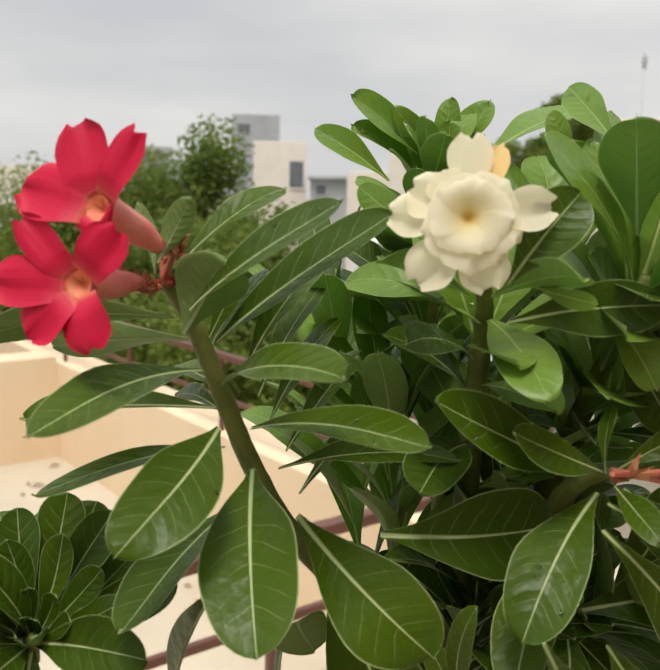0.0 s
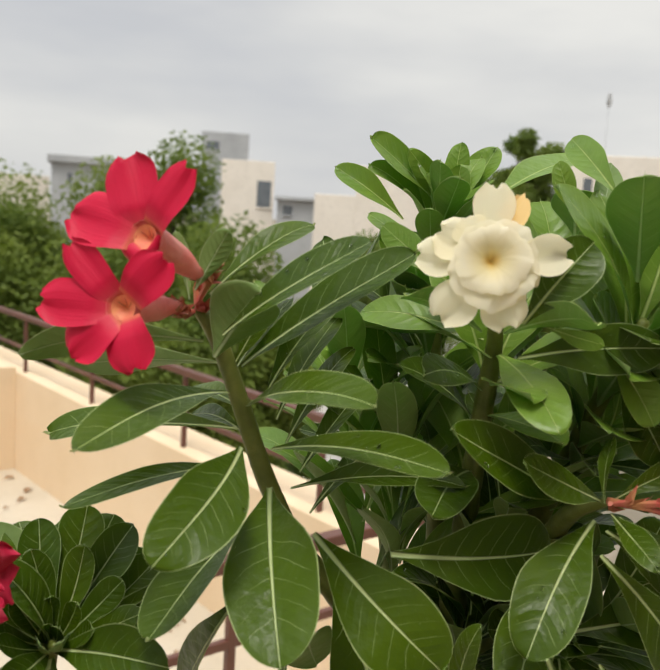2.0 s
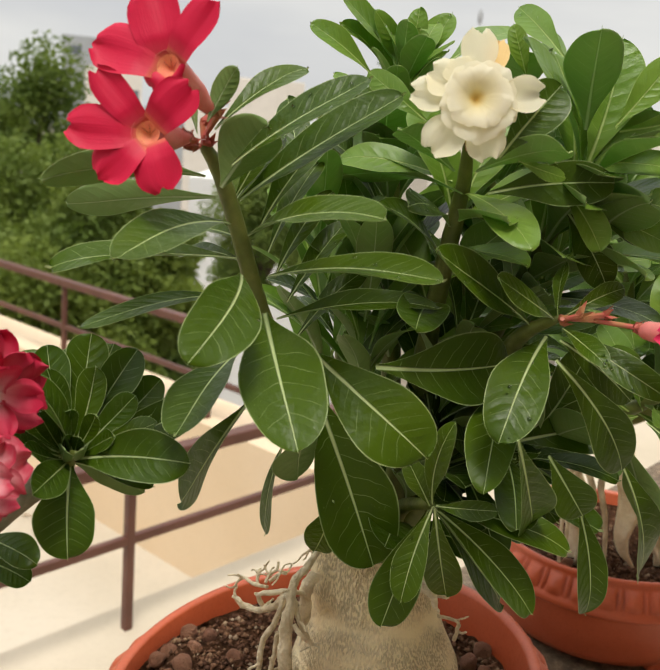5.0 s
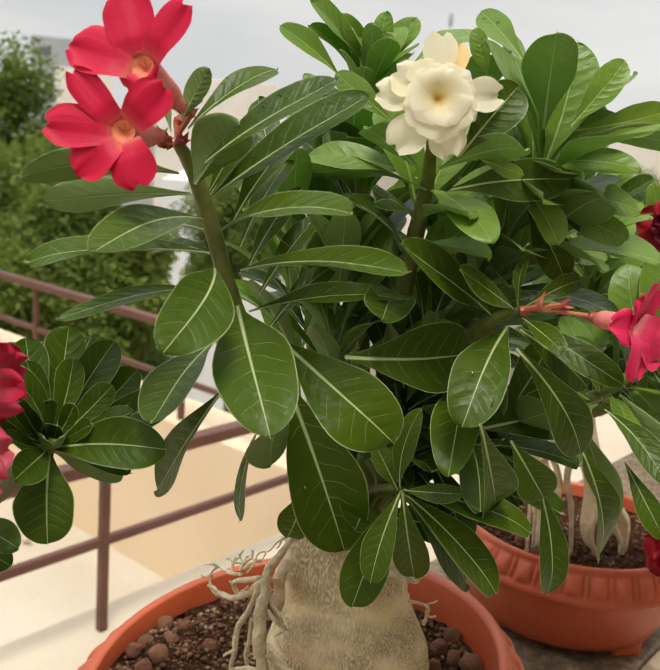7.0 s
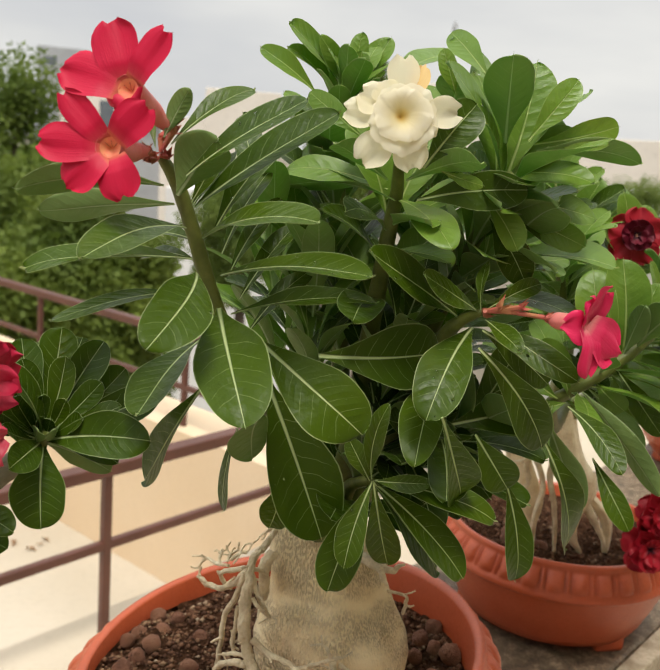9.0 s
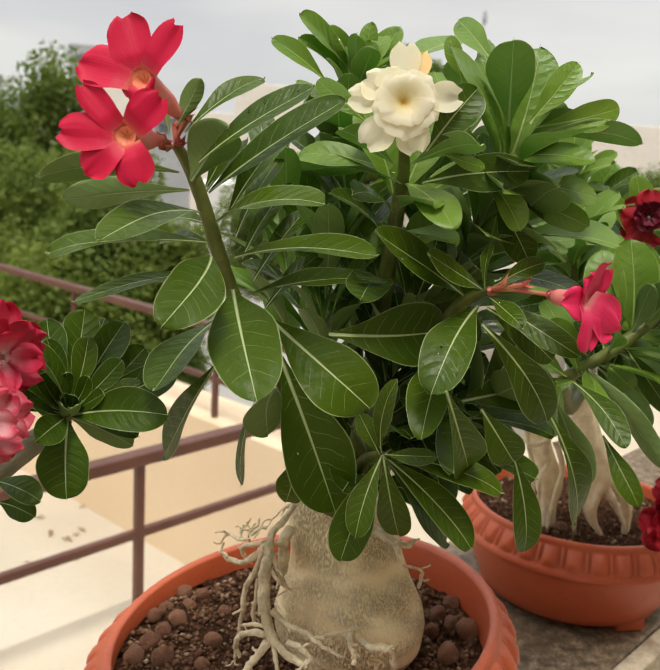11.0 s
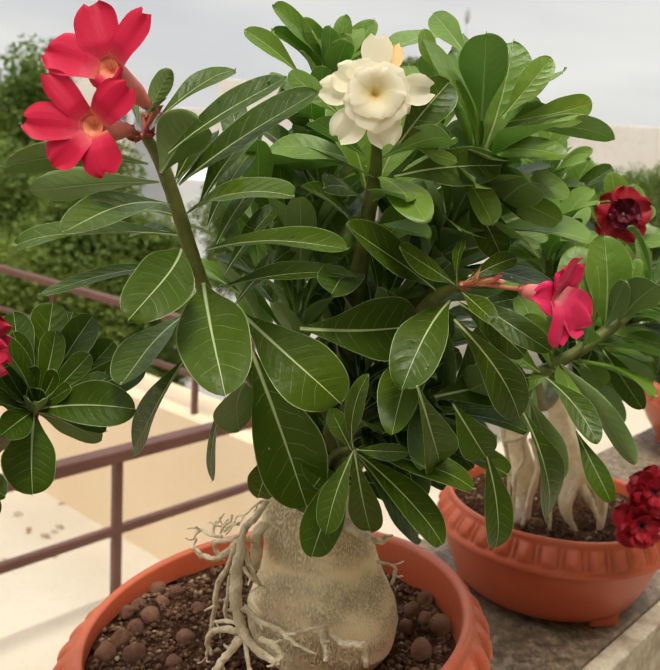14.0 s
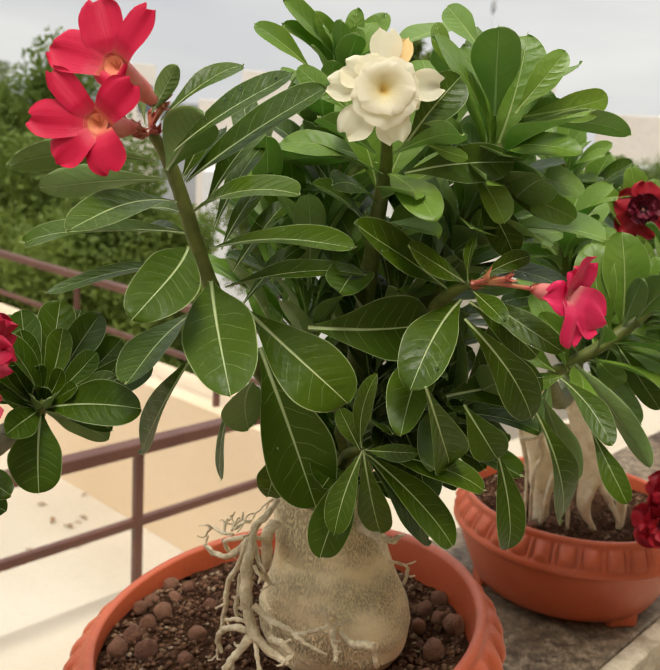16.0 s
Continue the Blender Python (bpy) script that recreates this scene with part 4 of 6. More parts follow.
leaf(plant, (-0.040, 0.492, 1.335), (-0.004, 0.520, 1.398), 0.021, (-0.70, -0.66, 0.28), 0)
leaf(plant, (-0.034, 0.496, 1.318), (0.006, 0.525, 1.378), 0.020, (-0.70, -0.68, 0.22), 0)
leaf(plant, (-0.024, 0.500, 1.300), (0.020, 0.530, 1.356), 0.019, (-0.68, -0.70, 0.22), 0)
leaf(plant, (-0.016, 0.505, 1.272), (0.036, 0.525, 1.322), 0.019, (-0.62, -0.66, 0.42), 0)
leaf(plant, (-0.066, 0.480, 1.366), (-0.034, 0.490, 1.410), 0.018, (-0.74, -0.60, 0.30), 0)
leaf(plant, (-0.060, 0.471, 1.345), (-0.102, 0.539, 1.339), 0.018, (-0.43, -0.19, 0.88), 0)
leaf(plant, (-0.059, 0.474, 1.330), (-0.097, 0.544, 1.322), 0.018, (-0.38, -0.10, 0.92), 0)
leaf(plant, (-0.057, 0.463, 1.349), (0.007, 0.372, 1.373), 0.028, (-0.35, -0.30, 0.89), 0, bend=0.07, fold=0.45)
leaf(plant, (-0.042, 0.469, 1.322), (0.047, 0.382, 1.337), 0.026, (-0.50, -0.38, 0.78), 0, fold=0.60)
leaf(plant, (-0.029, 0.510, 1.286), (0.071, 0.458, 1.311), 0.019, (-0.41, -0.41, 0.82), 0, fold=0.70)
leaf(plant, (-0.052, 0.494, 1.269), (-0.098, 0.396, 1.237), 0.035, (-0.26, -0.19, 0.95), 0)
leaf(plant, (-0.055, 0.420, 1.252), (-0.089, 0.477, 1.162), 0.034, (-0.93, -0.35, 0.13), 0)
leaf(plant, (-0.060, 0.494, 1.304), (-0.157, 0.450, 1.287), 0.024, (-0.02, -0.30, 0.95), 0)
leaf(plant, (-0.020, 0.493, 1.201), (-0.027, 0.511, 1.122), 0.018, (-0.92, -0.39, -0.02), 0)
leaf(plant, (0.001, 0.511, 1.237), (0.050, 0.482, 1.111), 0.058, (-0.10, -0.98, 0.18), 0)
# stem mid
leaf(plant, (-0.013, 0.415, 1.236), (-0.005, 0.509, 1.166), 0.036, (-0.42, 0.56, 0.71), 0)
leaf(plant, (0.016, 0.480, 1.162), (0.016, 0.534, 1.095), 0.026, (-0.57, -0.63, -0.52), 0, bend=0.03, fold=0.05)
# rosette low
leaf(plant, (0.077, 0.442, 1.174), (0.056, 0.426, 1.112), 0.023, (-0.32, -0.88, 0.34), 0)
leaf(plant, (0.077, 0.442, 1.174), (0.146, 0.457, 1.090), 0.034, (0.54, -0.78, 0.31), 0)
leaf(plant, (0.079, 0.443, 1.174), (0.115, 0.421, 1.180), 0.014, (-0.53, -0.78, 0.34), 0)
leaf(plant, (0.076, 0.440, 1.177), (0.078, 0.422, 1.241), 0.020, (-0.82, -0.55, -0.12), 0)
leaf(plant, (0.081, 0.459, 1.166), (0.049, 0.443, 1.083), 0.033, (-0.34, -0.89, 0.30), 0)
leaf(plant, (0.077, 0.438, 1.174), (0.102, 0.461, 1.094), 0.027, (-0.16, -0.94, -0.31), 0)
leaf(plant, (0.079, 0.443, 1.172), (0.154, 0.428, 1.099), 0.033, (0.37, -0.75, 0.54), 0)
leaf(plant, (0.079, 0.441, 1.175), (0.173, 0.423, 1.151), 0.030, (0.12, -0.51, 0.85), 0)
leaf(plant, (0.076, 0.446, 1.173), (0.059, 0.454, 1.204), 0.016, (-0.19, -0.97, 0.16), 0)
# branch bud
leaf(plant, (0.148, 0.453, 1.293), (0.095, 0.387, 1.241), 0.038, (-0.04, -0.60, 0.80), 0)
leaf(plant, (0.139, 0.490, 1.246), (0.094, 0.399, 1.203), 0.034, (-0.20, -0.33, 0.92), 0)
leaf(plant, (0.148, 0.447, 1.307), (0.091, 0.412, 1.337), 0.023, (0.62, -0.65, 0.43), 0)
leaf(plant, (0.144, 0.470, 1.296), (0.053, 0.423, 1.349), 0.035, (0.61, -0.62, 0.49), 0)
leaf(plant, (0.146, 0.435, 1.310), (0.152, 0.446, 1.345), 0.011, (-0.88, -0.39, 0.28), 0)
leaf(plant, (0.154, 0.442, 1.310), (0.198, 0.448, 1.330), 0.015, (-0.05, -0.93, 0.37), 0)
leaf(plant, (0.152, 0.439, 1.302), (0.160, 0.390, 1.290), 0.016, (-0.34, -0.28, 0.90), 0)
leaf(plant, (0.145, 0.426, 1.297), (0.208, 0.436, 1.254), 0.025, (0.04, -0.98, -0.17), 0)
leaf(plant, (0.141, 0.420, 1.285), (0.209, 0.434, 1.204), 0.032, (0.15, -0.99, -0.04), 0)
leaf(plant, (0.160, 0.446, 1.298), (0.208, 0.394, 1.268), 0.023, (-0.40, -0.71, 0.58), 0)
# deep tone paints in the shade of the leaves above
leaf(plant, (0.030, 0.450, 1.269), (0.128, 0.458, 1.272), 0.050, (0.05, -0.97, 0.22), 1, bend=0.03, fold=0.2)
leaf(plant, (0.103, 0.379, 1.245), (0.147, 0.431, 1.161), 0.033, (0.44, -0.85, -0.29), 0)
leaf(plant, (0.152, 0.433, 1.215), (0.184, 0.432, 1.170), 0.030, (-0.18, -0.98, -0.10), 0)
leaf(plant, (0.193, 0.459, 1.168), (0.215, 0.460, 1.077), 0.029, (0.13, -0.99, 0.02), 0)
# branch cream
leaf(plant, (0.089, 0.487, 1.384), (0.103, 0.394, 1.360), 0.030, (-0.16, -0.27, 0.95), 2)
leaf(plant, (0.083, 0.492, 1.391), (0.008, 0.528, 1.401), 0.026, (-0.23, -0.66, 0.72), 2)
leaf(plant, (0.082, 0.466, 1.384), (0.009, 0.577, 1.382), 0.041, (0.37, 0.26, 0.89), 2)
leaf(plant, (0.087, 0.459, 1.399), (0.116, 0.386, 1.417), 0.024, (0.54, 0.40, 0.74), 2)
leaf(plant, (0.077, 0.473, 1.398), (0.025, 0.427, 1.421), 0.022, (-0.13, 0.55, 0.82), 2)
leaf(plant, (0.053, 0.462, 1.427), (0.016, 0.482, 1.456), 0.017, (-0.37, -0.92, 0.16), 2)
# deep tone of these two stands in for shade
leaf(plant, (0.088, 0.424, 1.409), (0.120, 0.420, 1.454), 0.029, (-0.28, -0.95, 0.12), 1)
leaf(plant, (0.096, 0.457, 1.386), (0.170, 0.433, 1.399), 0.029, (-0.32, -0.94, 0.12), 1)
leaf(plant, (0.101, 0.426, 1.408), (0.133, 0.426, 1.400), 0.010, (0.01, -1.00, -0.00), 2)
leaf(plant, (0.088, 0.486, 1.388), (0.071, 0.554, 1.346), 0.025, (-0.96, -0.09, 0.25), 2)
# tuft right
leaf(plant, (0.169, 0.479, 1.432), (0.151, 0.440, 1.491), 0.037, (0.32, 0.74, 0.59), 2)
leaf(plant, (0.170, 0.441, 1.434), (0.205, 0.443, 1.480), 0.021, (-0.24, -0.95, 0.22), 2)
leaf(plant, (0.174, 0.447, 1.433), (0.231, 0.476, 1.473), 0.023, (-0.43, -0.32, 0.84), 2)
leaf(plant, (0.182, 0.457, 1.432), (0.246, 0.452, 1.450), 0.023, (-0.10, -0.99, 0.07), 2)
leaf(plant, (0.181, 0.448, 1.427), (0.266, 0.449, 1.427), 0.026, (-0.01, 0.70, 0.72), 2)
leaf(plant, (0.175, 0.499, 1.406), (0.221, 0.432, 1.409), 0.029, (-0.45, -0.55, 0.70), 2)
leaf(plant, (0.162, 0.479, 1.401), (0.220, 0.470, 1.360), 0.030, (-0.10, -0.85, 0.50), 1)
leaf(plant, (0.169, 0.475, 1.392), (0.240, 0.455, 1.381), 0.027, (-0.10, -0.72, 0.68), 2)
leaf(plant, (0.169, 0.485, 1.384), (0.238, 0.465, 1.358), 0.026, (-0.15, -0.80, 0.55), 2)
leaf(plant, (0.159, 0.470, 1.377), (0.186, 0.450, 1.329), 0.028, (-0.25, -0.90, 0.30), 1)
leaf(plant, (0.147, 0.455, 1.392), (0.169, 0.435, 1.355), 0.024, (-0.10, -0.75, 0.65), 2)
# tuft top
leaf(plant, (0.038, 0.569, 1.461), (-0.010, 0.573, 1.493), 0.019, (0.20, -0.88, 0.43), 2, bend=0.06, fold=0.60)
leaf(plant, (0.073, 0.628, 1.469), (0.013, 0.580, 1.515), 0.028, (0.74, -0.54, 0.41), 2, bend=0.06, fold=0.50)
leaf(plant, (0.076, 0.622, 1.474), (0.042, 0.591, 1.510), 0.018, (0.47, -0.84, -0.27), 2)
leaf(plant, (0.079, 0.617, 1.471), (0.082, 0.612, 1.519), 0.018, (-0.21, -0.97, -0.08), 2)
leaf(plant, (0.080, 0.603, 1.473), (0.109, 0.615, 1.518), 0.023, (-0.37, -0.81, 0.45), 2, bend=-0.08, fold=0.70)
leaf(plant, (0.060, 0.606, 1.465), (0.015, 0.582, 1.498), 0.020, (0.66, -0.61, 0.44), 2, bend=0.05, fold=0.60)
leaf(plant, (0.081, 0.602, 1.466), (0.081, 0.602, 1.502), 0.017, (-0.22, -0.98, 0.02), 2, fold=0.60)
leaf(plant, (0.077, 0.648, 1.458), (0.064, 0.624, 1.479), 0.016, (-0.13, 0.69, 0.71), 2)
leaf(plant, (0.083, 0.625, 1.456), (0.087, 0.616, 1.478), 0.015, (-0.27, -0.91, -0.32), 2)
leaf(plant, (0.102, 0.592, 1.477), (0.190, 0.680, 1.518), 0.032, (-0.06, -0.36, 0.93), 2)
leaf(plant, (0.176, 0.542, 1.484), (0.160, 0.602, 1.525), 0.023, (-0.58, -0.56, 0.60), 2)
leaf(plant, (0.158, 0.569, 1.456), (0.153, 0.556, 1.488), 0.033, (0.31, 0.87, 0.38), 2)
leaf(plant, (0.165, 0.539, 1.470), (0.184, 0.584, 1.507), 0.020, (0.17, 0.59, -0.79), 2)
leaf(plant, (0.151, 0.549, 1.469), (0.136, 0.549, 1.505), 0.015, (-0.30, -0.95, -0.12), 2)


def filler(owner, axis_pts, n, size, tone, seed, spread=1.0, droop=0.0, slim=1.0):
    """Leaves set spirally round a stem."""
    rnd = random.Random(seed)
    path = smooth_path([(*p, 0.0) for p in axis_pts], 10)
    for k in range(n):
        i = min(len(path) - 2, int(len(path) * (0.15 + 0.85 * (k + rnd.random()) / n)))
        q = path[i][0]
        d = (path[i + 1][0] - q).normalized()
        a = k * 2.4 + rnd.uniform(-0.3, 0.3)
        x, y, _ = basis(d, (0.4, 0.7, 0.2))
        out = x * math.cos(a) + y * math.sin(a)
        h = rnd.uniform(0.2, 0.9) + 0.6 * (i / len(path)) - droop
        way = (out * spread + d * h).normalized()
        s = size * rnd.uniform(0.75, 1.15)
        leaf(owner, q + out * 0.005, q + way * s, s * rnd.uniform(0.36, 0.46) * slim, (d - way * d.dot(way)) + Vector((0, -0.35, 0.6)), tone if rnd.random() < 0.8 else 1)


# foliage inside the crown, with inner light and shade put into its tones
filler(plant, [(0.03, 0.55, 1.17), (0.015, 0.57, 1.28), (0.0, 0.58, 1.36)], 15, 0.10, 2, 5, 0.7, 0.0, 0.62)
filler(plant, [(0.088, 0.61, 1.20), (0.075, 0.605, 1.31), (0.062, 0.59, 1.40)], 34, 0.085, 2, 6, 0.9)
filler(plant, [(0.135, 0.58, 1.20), (0.16, 0.53, 1.32), (0.172, 0.47, 1.41)], 28, 0.09, 2, 7, 0.9)
filler(plant, [(0.125, 0.60, 1.25), (0.145, 0.585, 1.35), (0.15, 0.57, 1.41)], 28, 0.075, 2, 8, 0.9)
filler(plant, [(0.15, 0.55, 1.27), (0.172, 0.52, 1.32), (0.19, 0.50, 1.35)], 16, 0.085, 2, 17, 1.0, 0.1)
filler(plant, [(0.10, 0.58, 1.12), (0.13, 0.55, 1.17), (0.155, 0.50, 1.20)], 12, 0.085, 0, 9, 1.0, 0.5)
filler(plant, [(0.09, 0.545, 1.24), (0.088, 0.50, 1.345), (0.087, 0.485, 1.37)], 12, 0.085, 2, 12, 0.9, 0.2)


filler(plant, [(0.05, 0.56, 1.18), (0.045, 0.55, 1.25), (0.04, 0.54, 1.32)], 18, 0.10, 2, 13, 0.7, 0.0, 0.62)
filler(plant, [(0.09, 0.54, 1.14), (0.10, 0.53, 1.20), (0.115, 0.52, 1.28)], 20, 0.09, 1, 14, 0.9, 0.1, 0.75)


filler(plant, [(0.11, 0.58, 1.11), (0.15, 0.56, 1.15), (0.19, 0.54, 1.18)], 16, 0.10, 1, 15, 1.0, 0.15)
filler(plant, [(0.085, 0.57, 1.09), (0.09, 0.545, 1.13), (0.10, 0.53, 1.17)], 14, 0.095, 1, 16, 1.0, 0.1)


# deep tone paints the darkness at the back of the crown
for pts, n, seed in (([(0.11, 0.60, 1.10, 0.010), (0.165, 0.615, 1.20, 0.007), (0.205, 0.625, 1.28, 0.006), (0.228, 0.62, 1.345, 0.003)], 38, 19), ([(0.085, 0.61, 1.08, 0.010), (0.058, 0.63, 1.17, 0.007), (0.045, 0.635, 1.25, 0.006), (0.035, 0.63, 1.32, 0.003)], 18, 20)):
    stem(plant, pts)
    filler(plant, [p[:3] for p in pts], n, 0.078, 1, seed, 0.9, 0.1, 0.9)
filler(plant, [(0.068, 0.600, 1.40), (0.066, 0.597, 1.44), (0.068, 0.592, 1.465)], 16, 0.055, 2, 18, 0.9, -0.2, 0.9)
# ---- flowers ----
def bloom(owner, centre, normal, petals, mats, foot, throat_mat, label, rim=0.0120, tube_mat=TUBE, seed=0, calyx=True, slim=1.0, foot_width=0.46, ruffle=0.21):
    """A single trumpet flower: petals of (degrees, length, width, lift), a throat and a tube to its foot."""
    c, f3 = Vector(centre), basis(normal)
    ob = part("flower", mesh("flower_throat", *funnel(c - f3[2] * 0.0034, f3, 0.0065, rim * 0.66, rim * 0.05), [throat_mat]), owner, label)
    for k, (deg, length, width, lift) in enumerate(petals):
        part("petal", petal_mesh(c + f3[2] * 0.0006 * k, f3, radians(deg), length, width * 0.94, lift, rim * 0.55, [mats[k % len(mats)]], seed * 31 + k, ruffle, 0.12, 0.0, 0.10, 0.006, 0.64, 0.42, foot_width), ob)
    foot = Vector(foot)
    back = c - f3[2] * 0.012
    mid = back * 0.55 + foot * 0.45 - f3[2] * 0.004
    v, f = tube([(*(c - f3[2] * 0.004), 0.0094 * slim), (*(c - f3[2] * 0.010), 0.0088 * slim), (*mid, 0.0074 * slim), (*(foot * 0.8 + back * 0.2), 0.0046 * slim), (*foot, 0.0024)], 14, 6)
    f.pop(-2)  # the tube is open towards the throat
    part("tube", mesh("tube", v, f, [tube_mat]), ob)
    if calyx:
        part("calyx", mesh("calyx", *star_calyx(foot, back - foot, 0.011, seed), [CALYX], smooth=False), ob)
    for k in range(3):
        # dark lines, built as thin tubes, that run up the wall of the throat
        a = k * 0.9 + 0.7
        d = f3[0] * math.cos(a) + f3[1] * math.sin(a)
        v, f = tube([(*(c - f3[2] * 0.0086 + d * rim * 0.12), 0.00020), (*(c - f3[2] * 0.0064 + d * rim * 0.34), 0.00022), (*(c - f3[2] * 0.0048 + d * rim * 0.50), 0.00010)], 6, 3)
        part("stamen", mesh("stamen", v, f, [CALYX]), ob)
    return ob


TOPS = Vector((-0.086, 0.452, 1.418))
bloom(plant, (-0.112, 0.414, 1.4445), (-0.40, -0.86, 0.28), [(112, 0.043, 0.032, 0.06), (56, 0.042, 0.022, 0.10), (168, 0.044, 0.032, 0.02), (238, 0.015, 0.018, -0.5), (325, 0.010, 0.014, -0.6)], [RED], TOPS + Vector((0.002, -0.004, 0.004)), THROAT, "crimson five-petalled bloom with an orange throat", seed=1, rim=0.0100, ruffle=0.16, foot_width=0.62)
bloom(plant, (-0.121, 0.412, 1.4075), (-0.22, -0.93, 0.12), [(134, 0.043, 0.020, 0.02), (179, 0.043, 0.027, 0.0), (226, 0.036, 0.027, -0.05), (292, 0.033, 0.029, 0.0), (49, 0.035, 0.026, 0.03)], [RED], TOPS + Vector((-0.010, -0.004, -0.012)), THROAT, "crimson five-petalled bloom with an orange throat", seed=2, rim=0.0100, ruffle=0.16, foot_width=0.62)
PED = tube([(0.152, 0.445, 1.308, 0.0024), (0.166, 0.424, 1.311, 0.0016), (0.184, 0.402, 1.312, 0.0018)], 8, 5)
part("pedicel", mesh("pedicel", *PED, [CALYX]), plant)
bloom(plant, (0.2025, 0.376, 1.312), (0.62, -0.78, 0.04), [(60, 0.029, 0.034, 0.15), (116, 0.021, 0.028, 0.0), (182, 0.016, 0.026, -0.9), (266, 0.035, 0.030, -0.05), (326, 0.040, 0.037, 0.12)], [ROSE], (0.183, 0.403, 1.312), ROSE, "coral-red trumpet bloom seen from the side", seed=3, slim=0.8, rim=0.005, foot_width=0.6)


def buds(owner, at, way, n, seed):
    """A stalk of small pointed reddish sepals."""
    rnd = random.Random(seed)
    at, way = Vector(at), Vector(way)
    for k in range(n):
        p = at + way * (k / max(1, n - 1)) + Vector((rnd.uniform(-0.006, 0.006), rnd.uniform(-0.006, 0.006), rnd.uniform(-0.006, 0.006)))
        d = Vector((rnd.uniform(-1, 1), rnd.uniform(-0.8, 0.3), rnd.uniform(0.2, 1)))
        v, f = joined([tube([(*(at + way * 0.5 * (k / n)), 0.0016), (*p, 0.0022)], 6, 3), star_calyx(p, d, rnd.uniform(0.008, 0.012), seed + k)])
        part("bud", mesh("bud", v, f, [CALYX], smooth=False), owner)


buds(plant, (-0.090, 0.462, 1.402), (0.012, -0.010, 0.024), 6, 4)
buds(plant, (-0.094, 0.458, 1.400), (-0.014, -0.012, 0.010), 4, 14)
buds(plant, (0.150, 0.437, 1.309), (0.014, -0.014, 0.004), 4, 24)


def double_bloom(owner, centre, normal, rings, foot, label, seed, tube_mat=TUBE, blunt=0.42, deep=0.004, r0=0.002):
    """A double flower: rings of (count, turn, length, width, lift, cup, height, material)."""
    c, f3 = Vector(centre), basis(normal)
    foot = Vector(foot)
    v, f = tube([(*(c - f3[2] * deep), 0.011 if deep < 0.01 else 0.006), (*(c * 0.6 + foot * 0.4 - f3[2] * (deep - 0.004) * 0.5), 0.008 if deep < 0.01 else 0.006), (*foot, 0.003)], 14, 6)
    ob = part("flower", mesh("flower_tube", v, f, [tube_mat]), owner, label)
    rnd = random.Random(seed)
    k = 0
    for angles, length, width, lift, cup, height, mat, ruffle in rings:
        for deg in angles:
            me = petal_mesh(c + f3[2] * height, f3, radians(deg), length * rnd.uniform(0.92, 1.08), width, lift, r0, [mat], seed * 57 + k, ruffle, cup, 0.0, rnd.uniform(-0.12, 0.12), blunt=blunt)
            part("petal", me, ob)
            k += 1
    part("calyx", mesh("calyx", *star_calyx(foot, c - foot, 0.011, seed), [CALYX], smooth=False), ob)
    return ob


CREAM_C = (0.066, 0.412, 1.442)
CR = double_bloom(plant, CREAM_C, (-0.10, -0.97, 0.16), [
    ((154,), 0.031, 0.024, -0.05, 0.10, -0.003, CREAM, 0.22), ((178,), 0.036, 0.022, -0.05, 0.05, -0.004, CREAM, 0.24), ((232,), 0.038, 0.025, -0.10, 0.10, -0.004, CREAM, 0.22), ((288,), 0.038, 0.025, -0.10, 0.05, -0.004, CREAM, 0.20),
    ((9,), 0.037, 0.022, -0.04, 0.50, -0.004, CREAM, 0.20), ((91,), 0.037, 0.022, -0.02, 0.08, -0.003, CREAM, 0.07), ((67,), 0.039, 0.014, -0.08, 0.35, -0.006, YELLOW, 0.08),
    ((128,), 0.026, 0.020, -0.05, 0.05, -0.002, CREAM, 0.04), ((322,), 0.027, 0.026, -0.05, 0.05, -0.002, CREAM, 0.04)], (0.078, 0.448, 1.413), "double cream bloom with a yellow heart", 5, CREAM, 0.50, deep=0.017, r0=0.011)
CF = basis((-0.10, -0.97, 0.16))


def corolla(centre, f3, rim, depth, turn, mat, name):
    """Inner petals grown together into a soft trumpet with an uneven edge."""
    rows, cols = 16, 120
    verts, uvs = [], []
    for face in (1, -1):
        for i in range(rows):
            v = i / (rows - 1)
            for k in range(cols):
                a = 2 * math.pi * k / cols
                lobe = 0.035 * math.sin(5 * a + turn) + 0.05 * math.sin(2 * a + turn * 2) + 0.022 * math.sin(13 * a + turn) + 0.014 * math.sin(23 * a)
                r = 0.0003 + (rim - 0.0003) * v ** 0.95 * (1 + lobe * v * v)
                fan = (5 * a / (2 * math.pi) + turn + 0.35 * v) % 1.0
                h = 0.0015 * v ** 2.2 * min(fan, (1 - fan) * 9) - depth * (1 - v) ** 2.4 + v ** 3 * rim * (0.025 * math.sin(5 * a + turn + 1.2) + 0.02 * math.sin(3 * a + turn)) - 0.06 * rim * v ** 5
                verts.append(Vector(centre) + f3[0] * r * math.cos(a) + f3[1] * r * math.sin(a) + f3[2] * (h + face * 0.0004 * (1 - v ** 4)))
                uvs.append((k / cols, 0.02 + 0.42 * v))
    faces = []
    for f in (0, 1):
        for i in range(rows - 1):
            for k in range(cols):
                o = f * rows * cols + i * cols
                q = (o + k, o + (k + 1) % cols, o + cols + (k + 1) % cols, o + cols + k)
                faces.append(q if f == 0 else q[::-1])
    o = (rows - 1) * cols
    faces += [(o + k, o + (k + 1) % cols, o + (k + 1) % cols + rows * cols, o + k + rows * cols) for k in range(cols)]
    return mesh(name, verts, faces, [mat], None, True, uvs)


